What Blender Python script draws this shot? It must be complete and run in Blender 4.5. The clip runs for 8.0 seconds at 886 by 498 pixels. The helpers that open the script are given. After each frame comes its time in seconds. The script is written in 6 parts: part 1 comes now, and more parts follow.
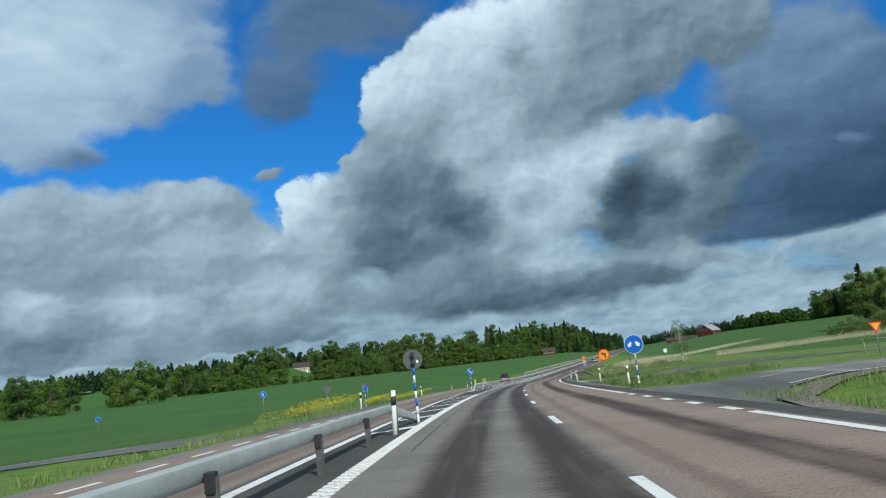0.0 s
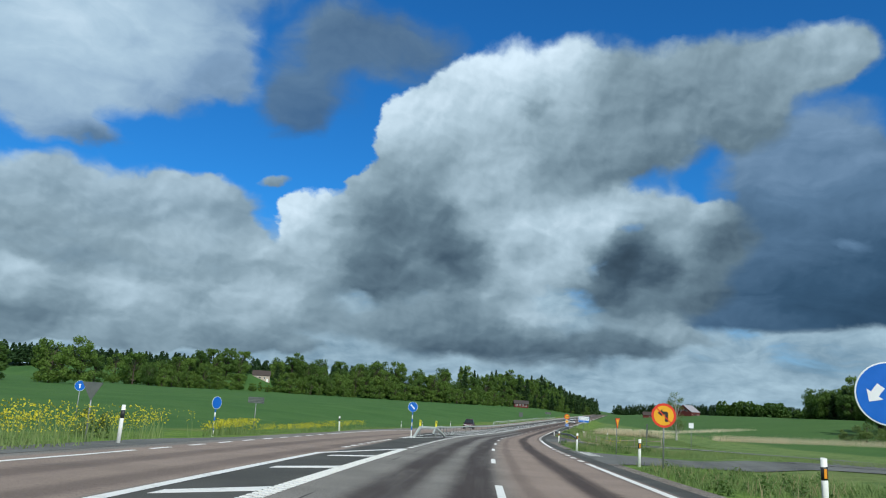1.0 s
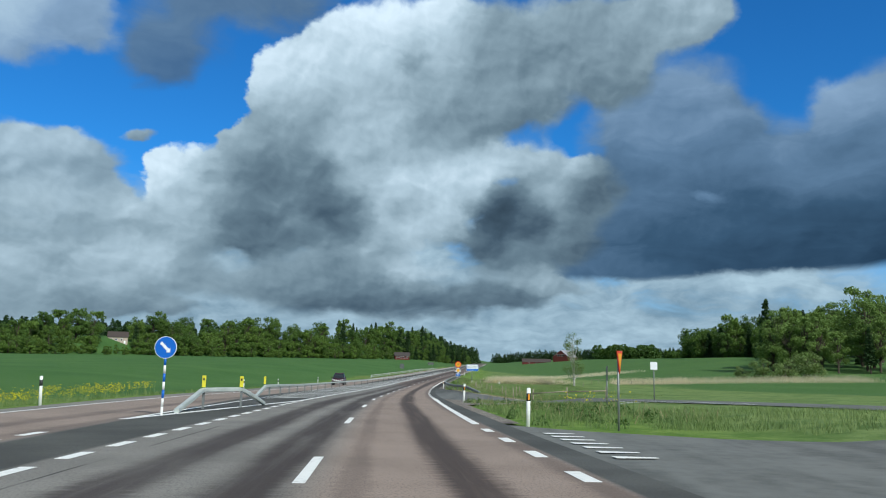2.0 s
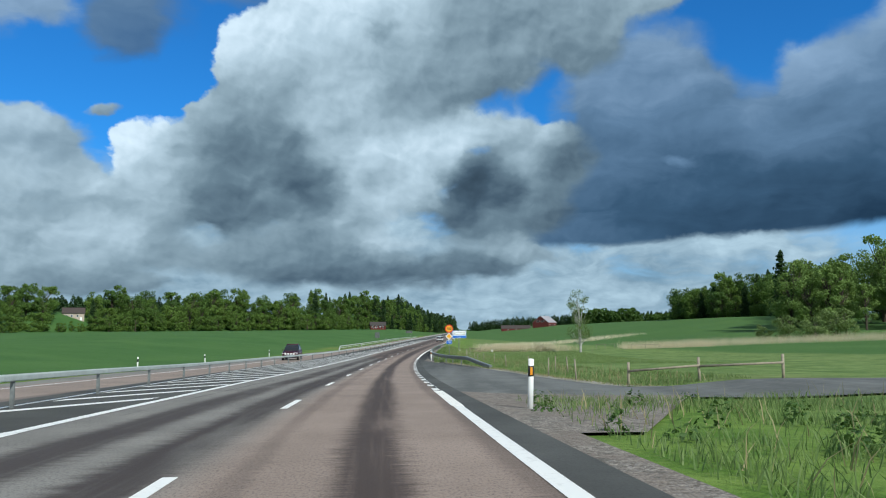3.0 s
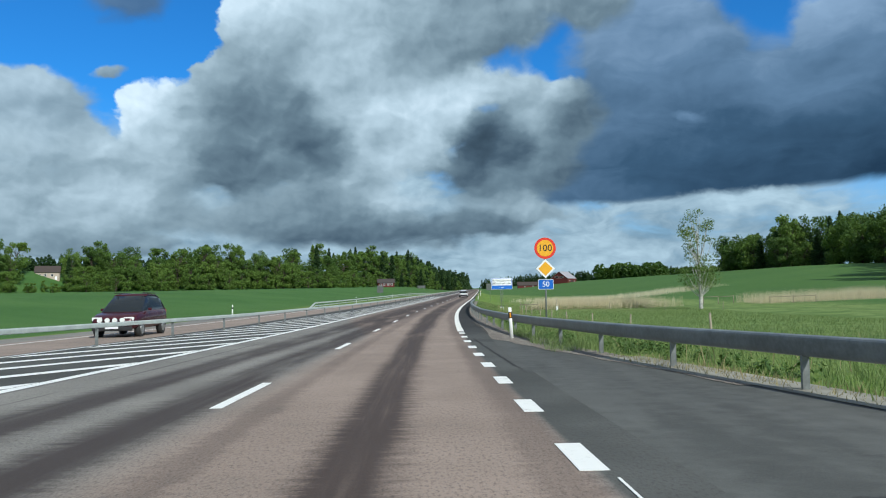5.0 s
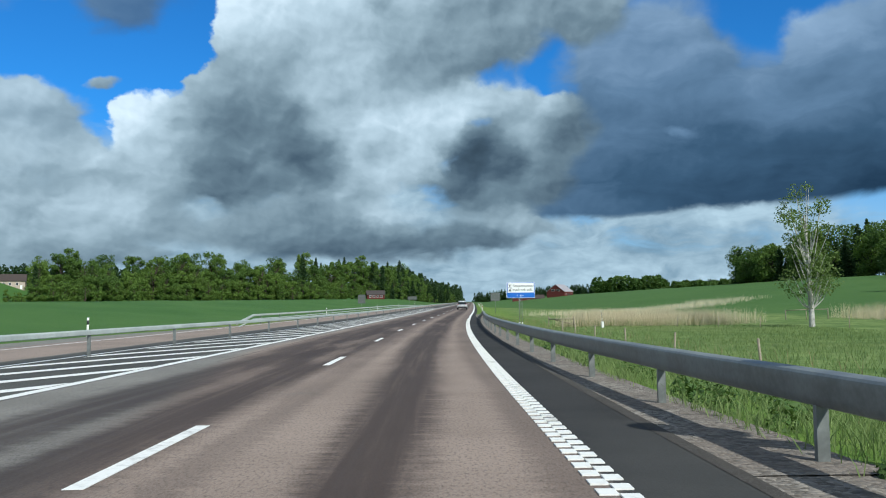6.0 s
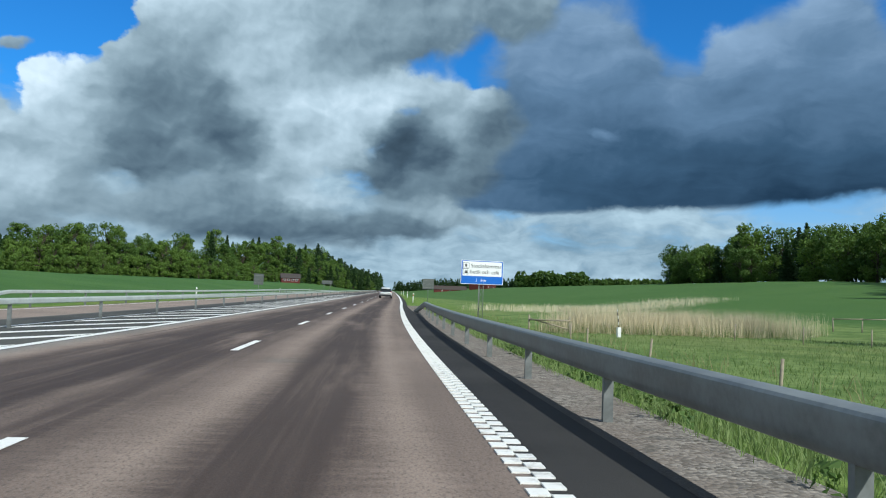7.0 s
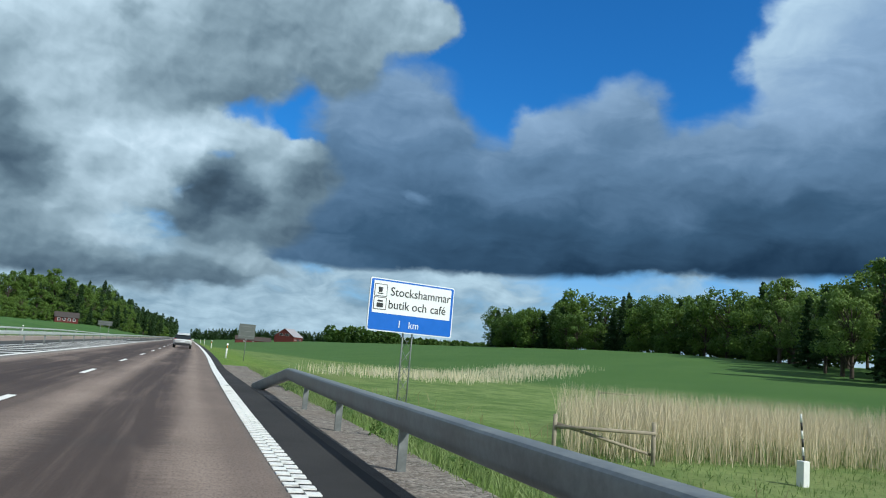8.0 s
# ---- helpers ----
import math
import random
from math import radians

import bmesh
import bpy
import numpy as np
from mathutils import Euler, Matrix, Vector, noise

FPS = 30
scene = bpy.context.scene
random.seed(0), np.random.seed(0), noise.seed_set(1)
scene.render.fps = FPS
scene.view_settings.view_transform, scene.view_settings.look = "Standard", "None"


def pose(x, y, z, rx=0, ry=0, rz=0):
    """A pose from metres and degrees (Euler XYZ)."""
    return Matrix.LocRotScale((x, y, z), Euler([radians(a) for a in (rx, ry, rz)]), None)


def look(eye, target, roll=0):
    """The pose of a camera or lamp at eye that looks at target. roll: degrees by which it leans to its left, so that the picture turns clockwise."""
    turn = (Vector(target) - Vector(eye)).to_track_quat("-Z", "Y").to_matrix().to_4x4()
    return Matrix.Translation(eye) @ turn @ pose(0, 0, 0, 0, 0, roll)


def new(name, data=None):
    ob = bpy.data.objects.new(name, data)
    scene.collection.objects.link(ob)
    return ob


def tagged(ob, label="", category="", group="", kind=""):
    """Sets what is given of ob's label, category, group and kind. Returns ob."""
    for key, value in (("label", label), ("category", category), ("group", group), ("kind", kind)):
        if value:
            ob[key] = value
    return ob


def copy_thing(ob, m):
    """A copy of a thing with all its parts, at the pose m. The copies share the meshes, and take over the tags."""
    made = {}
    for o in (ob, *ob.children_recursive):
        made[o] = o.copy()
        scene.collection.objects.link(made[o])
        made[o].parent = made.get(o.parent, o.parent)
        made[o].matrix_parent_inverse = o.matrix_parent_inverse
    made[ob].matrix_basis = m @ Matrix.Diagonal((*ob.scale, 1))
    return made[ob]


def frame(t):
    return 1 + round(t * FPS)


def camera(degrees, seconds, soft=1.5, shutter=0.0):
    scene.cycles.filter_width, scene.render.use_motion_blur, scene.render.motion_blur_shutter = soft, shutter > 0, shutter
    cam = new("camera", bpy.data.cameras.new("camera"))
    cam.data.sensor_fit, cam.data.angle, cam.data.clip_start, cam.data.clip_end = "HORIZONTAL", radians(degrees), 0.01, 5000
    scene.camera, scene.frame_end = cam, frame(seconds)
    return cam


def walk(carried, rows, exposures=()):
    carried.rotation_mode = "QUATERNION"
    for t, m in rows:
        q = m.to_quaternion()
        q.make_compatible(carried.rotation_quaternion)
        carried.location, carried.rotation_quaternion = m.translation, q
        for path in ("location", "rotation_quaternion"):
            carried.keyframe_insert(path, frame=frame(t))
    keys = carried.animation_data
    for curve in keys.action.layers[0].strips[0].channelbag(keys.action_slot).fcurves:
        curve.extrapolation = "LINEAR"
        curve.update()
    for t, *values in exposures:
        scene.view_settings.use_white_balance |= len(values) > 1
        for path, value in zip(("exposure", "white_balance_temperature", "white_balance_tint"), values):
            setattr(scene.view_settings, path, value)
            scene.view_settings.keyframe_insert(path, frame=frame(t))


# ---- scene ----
# A straight-ahead drive along a Swedish 2+1 road: y runs along the road, x to the right.
cam = camera(60.0, 8.0, soft=1.1)
PATH = [
    (0, (17.408, -0.044, 3.352), (16.969, 1.885, 3.647), -6.2),
    (0.3, (16.083, 8.451, 3.172), (15.667, 10.384, 3.468), -6.2),
    (0.5, (15.229, 14.055, 3.057), (14.821, 15.984, 3.391), -5.0),
    (0.7, (14.419, 19.587, 2.948), (14.000, 21.508, 3.314), -2.0),
    (1, (13.301, 27.852, 2.777), (12.885, 29.769, 3.165), 3.7),
    (1.2, (12.628, 33.414, 2.645), (12.248, 35.338, 3.035), 4.5),
    (1.5, (11.717, 41.8, 2.431), (11.444, 43.751, 2.777), 4.1),
    (2, (10.382, 55.757, 2.073), (10.28, 57.734, 2.359), 1.2),
    (3.5, (6.758, 97.756, 0.983), (6.726, 99.75, 1.134), -0.4),
    (4, (5.659, 111.266, 0.572), (5.607, 113.263, 0.669), -0.5),
    (5.5, (2.943, 153.065, -0.487), (2.885, 155.061, -0.371), -1.0),
    (6, (2.378, 166.881, -0.715), (2.339, 168.876, -0.578), -0.6),
    (6.5, (2.044, 180.318, -0.884), (2.081, 182.313, -0.747), 0.5),
    (7, (1.841, 193.103, -0.997), (2.006, 195.093, -0.885), 2.0),
    (7.3, (1.812, 201.133, -1.023), (2.089, 203.108, -0.884), 3.7),
    (7.5, (1.81, 206.574, -1.035), (2.183, 208.532, -0.862), 4.9),
    (7.7, (1.821, 211.968, -1.054), (2.314, 213.891, -0.815), 4.5),
    (8, (1.862, 219.985, -1.09), (2.498, 221.86, -0.805), 4.9),
]
EXPOSURES = [(0, -0.24, 5850, 5), (1.5, -0.17, 5850, 5), (3.5, -0.04, 5850, 5), (8, 0.0, 5850, 5)]
walk(cam, [(t, look(eye, target, roll)) for t, eye, target, roll in PATH], EXPOSURES)

# ---------------------------------------------------------------- light
SUN_AZ, SUN_EL = 145.0, 40.0          # clockwise from +y, and above the ground


def sun_way():
    a, e = radians(SUN_AZ), radians(SUN_EL)
    return Vector((math.sin(a) * math.cos(e), math.cos(a) * math.cos(e), math.sin(e)))


sun = new("sun", bpy.data.lights.new("sun", "SUN"))
sun.data.energy, sun.data.angle, sun.data.color = 4.5, radians(0.6), (1.0, 0.945, 0.83)
sun.matrix_world = look((0, 0, 60), Vector((0, 0, 60)) - sun_way())


class Nodes:
    """Short hand for node trees."""

    def __init__(self, tree):
        self.tree = tree
        tree.nodes.clear()

    def add(self, kind, **values):
        node = self.tree.nodes.new(kind)
        for key, value in values.items():
            if key == "op":
                node.operation = value
            elif key == "data":
                node.data_type = value
            elif key == "clamp":
                node.use_clamp = value
        return node

    def put(self, socket, value):
        if hasattr(value, "is_output"):
            self.tree.links.new(value, socket)
        else:
            socket.default_value = value

    def m(self, op, a, b=0.0, c=0.0, clamp=False):
        node = self.add("ShaderNodeMath", op=op, clamp=clamp)
        for n, value in enumerate((a, b, c)):
            self.put(node.inputs[n], value)
        return node.outputs[0]

    def v(self, op, a, b=(0, 0, 0), scale=None):
        node = self.add("ShaderNodeVectorMath", op=op)
        self.put(node.inputs[0], a)
        self.put(node.inputs[1], b)
        if scale is not None:
            self.put(node.inputs["Scale"], scale)
        return node.outputs["Value"] if op in ("LENGTH", "DISTANCE", "DOT_PRODUCT") else node.outputs[0]

    def xyz(self, x, y, z):
        node = self.add("ShaderNodeCombineXYZ")
        for n, value in enumerate((x, y, z)):
            self.put(node.inputs[n], value)
        return node.outputs[0]

    def split(self, vector):
        node = self.add("ShaderNodeSeparateXYZ")
        self.put(node.inputs[0], vector)
        return node.outputs

    def noise(self, vector, scale, detail=4.0, rough=0.5, warp=0.0):
        node = self.add("ShaderNodeTexNoise")
        self.put(node.inputs["Vector"], vector)
        for key, value in (("Scale", scale), ("Detail", detail), ("Roughness", rough), ("Distortion", warp)):
            self.put(node.inputs[key], value)
        return node.outputs[0]

    def ramp(self, value, low, high, out0=0.0, out1=1.0, smooth=True):
        node = self.add("ShaderNodeMapRange")
        node.interpolation_type = "SMOOTHSTEP" if smooth else "LINEAR"
        for n, item in enumerate((value, low, high, out0, out1)):
            self.put(node.inputs[n], item)
        return node.outputs[0]

    def mix(self, fac, a, b):
        node = self.add("ShaderNodeMix", data="RGBA")
        self.put(node.inputs["Factor"], fac)
        self.put(node.inputs[6], a if hasattr(a, "is_output") else (*a, 1))
        self.put(node.inputs[7], b if hasattr(b, "is_output") else (*b, 1))
        return node.outputs[2]


# Cloud puffs: bearing, height, half width, half height in degrees, and how bright each is
TOWER_TOP = [
    (-7.0, 23.8, 4.9, 3.1, 0.88), (-11.4, 22.3, 3.9, 2.4, 0.80), (-14.3, 20.5, 3.2, 2.2, 0.79), (-15.9, 18.8, 1.9, 2.0, 0.76), (-3.0, 23.9, 2.7, 2.7, 0.83),
    (-5.4, 21.9, 1.4, 2.0, 0.47), (-8.7, 20.3, 3.1, 2.0, 0.76), (-12.9, 17.8, 3.8, 2.0, 0.64), (-9.4, 16.6, 3.4, 2.1, 0.79), (-6.8, 15.6, 3.0, 1.7, 0.66),
    (-0.8, 22.7, 4.0, 4.4, 0.62), (4.0, 21.9, 6.1, 4.0, 0.57), (9.6, 23.6, 5.5, 3.1, 0.61), (14.6, 24.0, 3.7, 2.2, 0.67), (16.7, 24.7, 2.4, 1.7, 0.72),
    (10.4, 20.1, 2.9, 2.0, 0.52), (1.0, 18.3, 5.2, 1.6, 0.52), (-2.4, 16.7, 3.9, 2.1, 0.58), (-4.9, 19.3, 4.4, 2.4, 0.68),
]
TOWER_LEFT = [
    (-18.1, 15.4, 1.4, 1.2, 0.70), (-16.1, 15.2, 3.3, 2.4, 0.52), (-17.6, 12.6, 2.8, 2.4, 0.52), (-13.5, 13.3, 2.9, 2.1, 0.49), (-22.0, 13.2, 2.9, 1.6, 0.86),
    (-23.4, 12.0, 1.6, 1.4, 0.85), (-21.3, 11.1, 2.1, 1.6, 0.77), (-16.6, 9.4, 3.4, 1.8, 0.45), (-17.3, 8.0, 2.8, 1.2, 0.45), (-10.8, 10.1, 2.7, 1.9, 0.41),
    (-12.6, 11.2, 2.5, 1.5, 0.46), (-13.5, 9.7, 1.2, 0.7, 0.63), (-21.7, 8.3, 2.3, 1.6, 0.64), (-24.7, 9.2, 1.9, 1.4, 0.70), (-24.2, 6.9, 2.2, 1.6, 0.72),
    (-21.1, 6.3, 2.3, 1.2, 0.62),
]
TOWER_MIDDLE = [
    (-5.8, 13.2, 3.9, 1.9, 0.83), (-1.1, 13.3, 3.0, 1.9, 0.86), (0.6, 14.7, 2.6, 1.2, 0.78), (-9.2, 12.7, 2.1, 1.3, 0.62), (-5.7, 11.4, 1.6, 1.0, 0.55),
    (-3.2, 11.1, 2.1, 1.3, 0.80), (-6.6, 9.4, 3.0, 1.7, 0.76), (-4.0, 9.8, 2.1, 1.3, 0.78), (2.0, 10.9, 2.6, 1.9, 0.31), (-0.1, 8.7, 2.6, 1.3, 0.37),
    (3.7, 10.0, 1.1, 1.3, 0.33), (5.3, 12.9, 2.5, 2.1, 0.70), (7.1, 14.1, 1.7, 1.0, 0.82), (4.1, 14.6, 2.6, 1.7, 0.68), (7.4, 12.4, 1.7, 1.2, 0.39),
    (6.2, 10.0, 3.3, 2.1, 0.46), (5.6, 7.9, 3.3, 1.5, 0.46), (8.7, 12.9, 2.5, 2.1, 0.45),
]
TOWER_BASE = [
    (-4.8, 6.5, 2.5, 1.2, 0.77), (-8.2, 7.3, 2.5, 1.5, 0.61), (-12.0, 7.6, 2.9, 1.7, 0.57), (4.1, 6.3, 1.9, 0.8, 0.71), (1.1, 7.1, 3.0, 1.3, 0.51),
    (-13.1, 4.3, 4.7, 1.5, 0.48), (-7.2, 4.0, 5.2, 1.5, 0.42), (-1.4, 4.6, 4.9, 1.4, 0.44), (-10.6, 5.5, 4.6, 1.3, 0.51), (2.8, 4.8, 3.8, 1.1, 0.49),
    (-15.6, 6.2, 2.4, 1.2, 0.57), (-18.7, 5.2, 3.5, 1.0, 0.57), (-23.3, 4.6, 3.4, 0.9, 0.63), (-27.0, 5.9, 2.5, 1.4, 0.69), (5.8, 5.6, 2.9, 0.6, 0.60),
]
LEFT_LOW = [
    (-31.7, 11.9, 3.7, 2.2, 0.68), (-29.7, 13.3, 2.8, 1.3, 0.66), (-30.2, 10.2, 2.7, 1.9, 0.66), (-27.8, 10.7, 1.8, 1.5, 0.68), (-32.3, 7.4, 1.3, 1.1, 0.54),
    (-28.2, 7.0, 2.1, 1.5, 0.74), (-31.2, 6.0, 2.3, 1.5, 0.73), (-26.3, 5.2, 2.5, 1.2, 0.68), (-30.9, 3.4, 3.0, 0.9, 0.66), (-24.3, 3.3, 3.7, 0.7, 0.54),
    (-25.4, 14.8, 0.8, 0.4, 0.61), (-29.7, 8.4, 4.5, 2.6, 0.70), (-25.4, 7.6, 3.3, 2.3, 0.74), (-28.0, 4.3, 5.6, 1.5, 0.64),
]
LEFT_FAR = [
    (-40.8, 12.7, 2.4, 1.9, 0.66), (-33.3, 12.5, 3.4, 2.0, 0.66), (-41.2, 9.7, 2.7, 1.9, 0.63), (-36.4, 9.1, 3.3, 1.9, 0.67), (-34.7, 6.7, 2.6, 1.3, 0.83),
    (-41.0, 6.0, 2.0, 1.1, 0.78), (-30.5, 6.8, 2.7, 1.4, 0.68), (-39.4, 4.3, 4.1, 0.9, 0.48), (-34.5, 3.1, 4.4, 0.8, 0.66), (-41.4, 3.0, 3.9, 0.7, 0.56),
    (-28.4, 3.8, 3.1, 1.0, 0.59), (-46.9, 10.9, 3.6, 2.5, 0.64), (-46.9, 6.3, 3.8, 2.1, 0.56), (-51.9, 9.2, 3.7, 3.3, 0.61), (-38.1, 11.1, 6.7, 3.1, 0.67),
    (-31.1, 10.4, 5.0, 3.2, 0.68), (-37.3, 4.9, 7.8, 2.3, 0.62), (-27.7, 8.2, 3.6, 2.4, 0.68),
]
LEFT_HIGH = [
    (-38.7, 23.0, 5.5, 4.3, 0.80), (-41.0, 19.3, 4.2, 2.9, 0.77), (-35.0, 23.6, 3.8, 3.0, 0.78), (-30.6, 24.1, 2.8, 3.0, 0.69), (-29.2, 21.5, 2.4, 1.6, 0.64),
    (-34.0, 19.9, 2.7, 1.5, 0.66), (-41.0, 17.0, 2.1, 1.2, 0.68), (-37.9, 16.2, 1.8, 0.7, 0.56), (-46.8, 21.6, 5.0, 5.1, 0.76), (-52.5, 19.6, 4.8, 5.1, 0.68),
    (-39.3, 28.6, 6.3, 3.1, 0.74), (-30.3, 29.3, 5.4, 2.9, 0.66),
]
THIN_VEIL = [
    (-23.2, 22.9, 3.4, 3.5, 0.47), (-24.7, 20.0, 2.5, 2.0, 0.42), (-20.7, 26.3, 3.5, 2.3, 0.45), (-15.5, 25.3, 4.0, 2.3, 0.46),
]
RAIN_BANK = [
    (11.6, 16.0, 3.7, 3.2, 0.48), (14.5, 18.6, 4.2, 2.9, 0.55), (17.6, 16.0, 3.3, 2.5, 0.52), (10.3, 10.8, 4.5, 3.3, 0.44), (16.3, 13.8, 4.6, 2.4, 0.44),
    (17.0, 10.2, 6.4, 3.2, 0.38), (16.3, 11.7, 1.0, 0.3, 0.67), (24.1, 13.8, 3.6, 3.2, 0.51), (25.8, 17.1, 2.2, 1.7, 0.63), (22.8, 9.5, 5.2, 2.3, 0.29),
    (16.2, 8.2, 5.7, 1.6, 0.30), (8.2, 8.3, 4.1, 2.1, 0.42), (25.8, 7.8, 3.3, 1.5, 0.24), (10.3, 6.8, 3.6, 0.9, 0.44), (6.8, 7.3, 2.9, 1.2, 0.49),
]
RIGHT_BANK = [
    (44.6, 23.7, 2.9, 3.6, 0.73), (42.4, 21.7, 2.2, 3.0, 0.71), (46.7, 21.0, 3.1, 4.3, 0.65), (50.1, 23.1, 4.0, 4.8, 0.63), (28.0, 16.8, 3.6, 2.7, 0.55),
    (31.9, 19.1, 2.6, 2.5, 0.57), (34.9, 14.9, 5.2, 3.0, 0.50), (32.6, 12.0, 8.1, 2.9, 0.40), (40.7, 16.1, 4.5, 2.7, 0.54), (46.1, 15.5, 3.8, 3.0, 0.50),
    (27.6, 13.5, 5.1, 2.1, 0.41), (37.8, 11.8, 5.8, 2.4, 0.36), (46.8, 11.8, 4.0, 2.2, 0.32), (21.5, 9.3, 6.4, 2.1, 0.29), (29.9, 8.6, 6.2, 1.7, 0.26),
    (39.8, 8.6, 6.3, 1.6, 0.23), (48.2, 8.5, 3.9, 1.8, 0.21), (54.6, 14.3, 5.8, 6.1, 0.45),
]


# colours of cloud from shade to light, by brightness
GREY_CLOUD = ((0.15, (0.019, 0.033, 0.050)), (0.35, (0.076, 0.116, 0.155)), (0.5, (0.170, 0.235, 0.280)), (0.65, (0.325, 0.415, 0.465)), (0.8, (0.56, 0.67, 0.73)), (0.95, (0.88, 0.98, 1.04)))
BLUE_CLOUD = ((0.15, (0.012, 0.031, 0.062)), (0.35, (0.054, 0.108, 0.180)), (0.5, (0.138, 0.225, 0.340)), (0.65, (0.285, 0.40, 0.55)), (0.8, (0.53, 0.66, 0.76)), (0.95, (0.88, 0.98, 1.04)))


def puff_nodes(slope=0.07):
    """A group that adds one puff: a dome that is lighter on its upper left."""
    tree = bpy.data.node_groups.new("cloud_puff", "ShaderNodeTree")
    for name, kind_ in (("Place", "Vector"), ("Centre", "Vector"), ("Scale", "Vector"), ("Tone", "Float"), ("Thick", "Float"), ("Light", "Float")):
        tree.interface.new_socket(name, in_out="INPUT", socket_type="NodeSocket" + kind_)
    for name in ("Thick", "Light"):
        tree.interface.new_socket(name, in_out="OUTPUT", socket_type="NodeSocketFloat")
    n = Nodes(tree)
    given, out = n.add("NodeGroupInput").outputs, n.add("NodeGroupOutput").inputs
    off = n.v("MULTIPLY", n.v("SUBTRACT", given["Place"], given["Centre"]), given["Scale"])
    dome = n.m("MAXIMUM", n.m("MULTIPLY_ADD", n.v("DOT_PRODUCT", off, off), -0.36, 1.0), 0.0)
    weight = n.m("POWER", dome, 2.4)
    tone = n.m("ADD", n.v("DOT_PRODUCT", off, (-0.5 * slope, 0.85 * slope, 0.0)), given["Tone"])
    n.put(out["Thick"], n.m("ADD", given["Thick"], weight))
    n.put(out["Light"], n.m("MULTIPLY_ADD", weight, tone, given["Light"]))
    return tree


PUFF = puff_nodes()


def build_sky():
    world = bpy.data.worlds.new("world")
    scene.world = world
    world.use_nodes = True
    n = Nodes(world.node_tree)
    way = n.v("NORMALIZE", n.add("ShaderNodeTexCoord").outputs["Generated"])
    x, y, z = n.split(way)
    bearing = n.m("MULTIPLY", n.m("ARCTAN2", x, y), 57.296)
    height = n.m("MULTIPLY", n.m("ARCSINE", z), 57.296)
    # clouds flatten towards the horizon
    lifted = n.m("MAXIMUM", height, 0.0)
    flat = n.xyz(bearing, n.m("ADD", lifted, n.m("MULTIPLY", n.m("LOGARITHM", n.m("ADD", lifted, 3.0), 2.718), 4.0)), 0.0)

    def wobble(at, scale, detail, rough, size):
        node = n.add("ShaderNodeTexNoise")
        n.put(node.inputs["Vector"], at)
        for key, value in (("Scale", scale), ("Detail", detail), ("Roughness", rough)):
            n.put(node.inputs[key], value)
        return n.v("SCALE", n.v("SUBTRACT", node.outputs["Color"], (0.5, 0.5, 0.5)), scale=size)

    def puffs(at, scale, detail, rough=0.5):
        node = n.add("ShaderNodeTexVoronoi")
        node.feature, node.normalize = "SMOOTH_F1", True
        n.put(node.inputs["Vector"], at)
        for key, value in (("Scale", scale), ("Detail", detail), ("Roughness", rough), ("Lacunarity", 2.1), ("Smoothness", 0.35)):
            node.inputs[key].default_value = value
        return n.m("SUBTRACT", 1.0, node.outputs["Distance"])

    def plus(*terms):
        total = 0.0
        for value, factor, middle in terms:
            total = n.m("ADD", total, n.m("MULTIPLY", n.m("SUBTRACT", value, middle), factor))
        return total

    shift = wobble(flat, 0.30, 4.6, 0.52, 3.4)
    place = n.v("ADD", n.xyz(bearing, height, 0.0), n.v("MULTIPLY", shift, (1.0, 0.75, 0.0)))
    curled = n.v("ADD", flat, n.v("MULTIPLY", shift, (0.6, 0.6, 0.0)))
    # tops and flanks turned to the light are bright
    big, big_lit = puffs(curled, 0.28, 2.8, 0.5), puffs(n.v("ADD", curled, (0.3, -0.5, 0.0)), 0.28, 2.8, 0.5)
    swell, swell_lit = puffs(curled, 0.13, 1.2, 0.45), puffs(n.v("ADD", curled, (0.7, -1.2, 0.0)), 0.13, 1.2, 0.45)
    relief = n.m("ADD", n.m("MULTIPLY", n.m("SUBTRACT", big, big_lit), 0.6), n.m("MULTIPLY", n.m("SUBTRACT", swell, swell_lit), 0.7))
    soft = n.noise(flat, 0.10, 5.0, 0.5, 0.4)
    fine = n.noise(curled, 0.5, 6.0, 0.56)
    wisps = n.noise(n.v("MULTIPLY", curled, (0.6, 1.2, 1.0)), 0.26, 7.0, 0.56, 0.6)

    def bank(rows):
        """How thick the cloud is, and its brightness, summed puff by puff."""
        thick, light = 0.0, 0.0
        for a, e, wide, tall, tone in rows:
            node = n.add("ShaderNodeGroup")
            node.node_tree = PUFF
            for key, value in (("Place", place), ("Centre", (a, e, 0)), ("Scale", (1 / wide, 1 / tall, 0)), ("Tone", tone), ("Thick", thick), ("Light", light)):
                n.put(node.inputs[key], value)
            thick, light = node.outputs["Thick"], node.outputs["Light"]
        return thick, n.m("DIVIDE", light, n.m("MAXIMUM", thick, 0.001))

    def shades(tone, stops):
        node = n.add("ShaderNodeValToRGB")
        ramp = node.color_ramp
        while len(ramp.elements) < len(stops):
            ramp.elements.new(0.5)
        for element, (at, rgb) in zip(ramp.elements, stops):
            element.position, element.color = at, (*rgb, 1)
        n.put(node.inputs[0], tone)
        return node.outputs[0]

    sky = n.add("ShaderNodeTexSky")
    sky.sky_type, sky.sun_disc = "NISHITA", False
    sky.sun_elevation, sky.sun_rotation = radians(SUN_EL), radians(SUN_AZ)
    sky.altitude, sky.air_density, sky.dust_density, sky.ozone_density = 50, 1.0, 0.4, 2.0
    colour = n.v("MULTIPLY", sky.outputs[0], SKY_TINT)

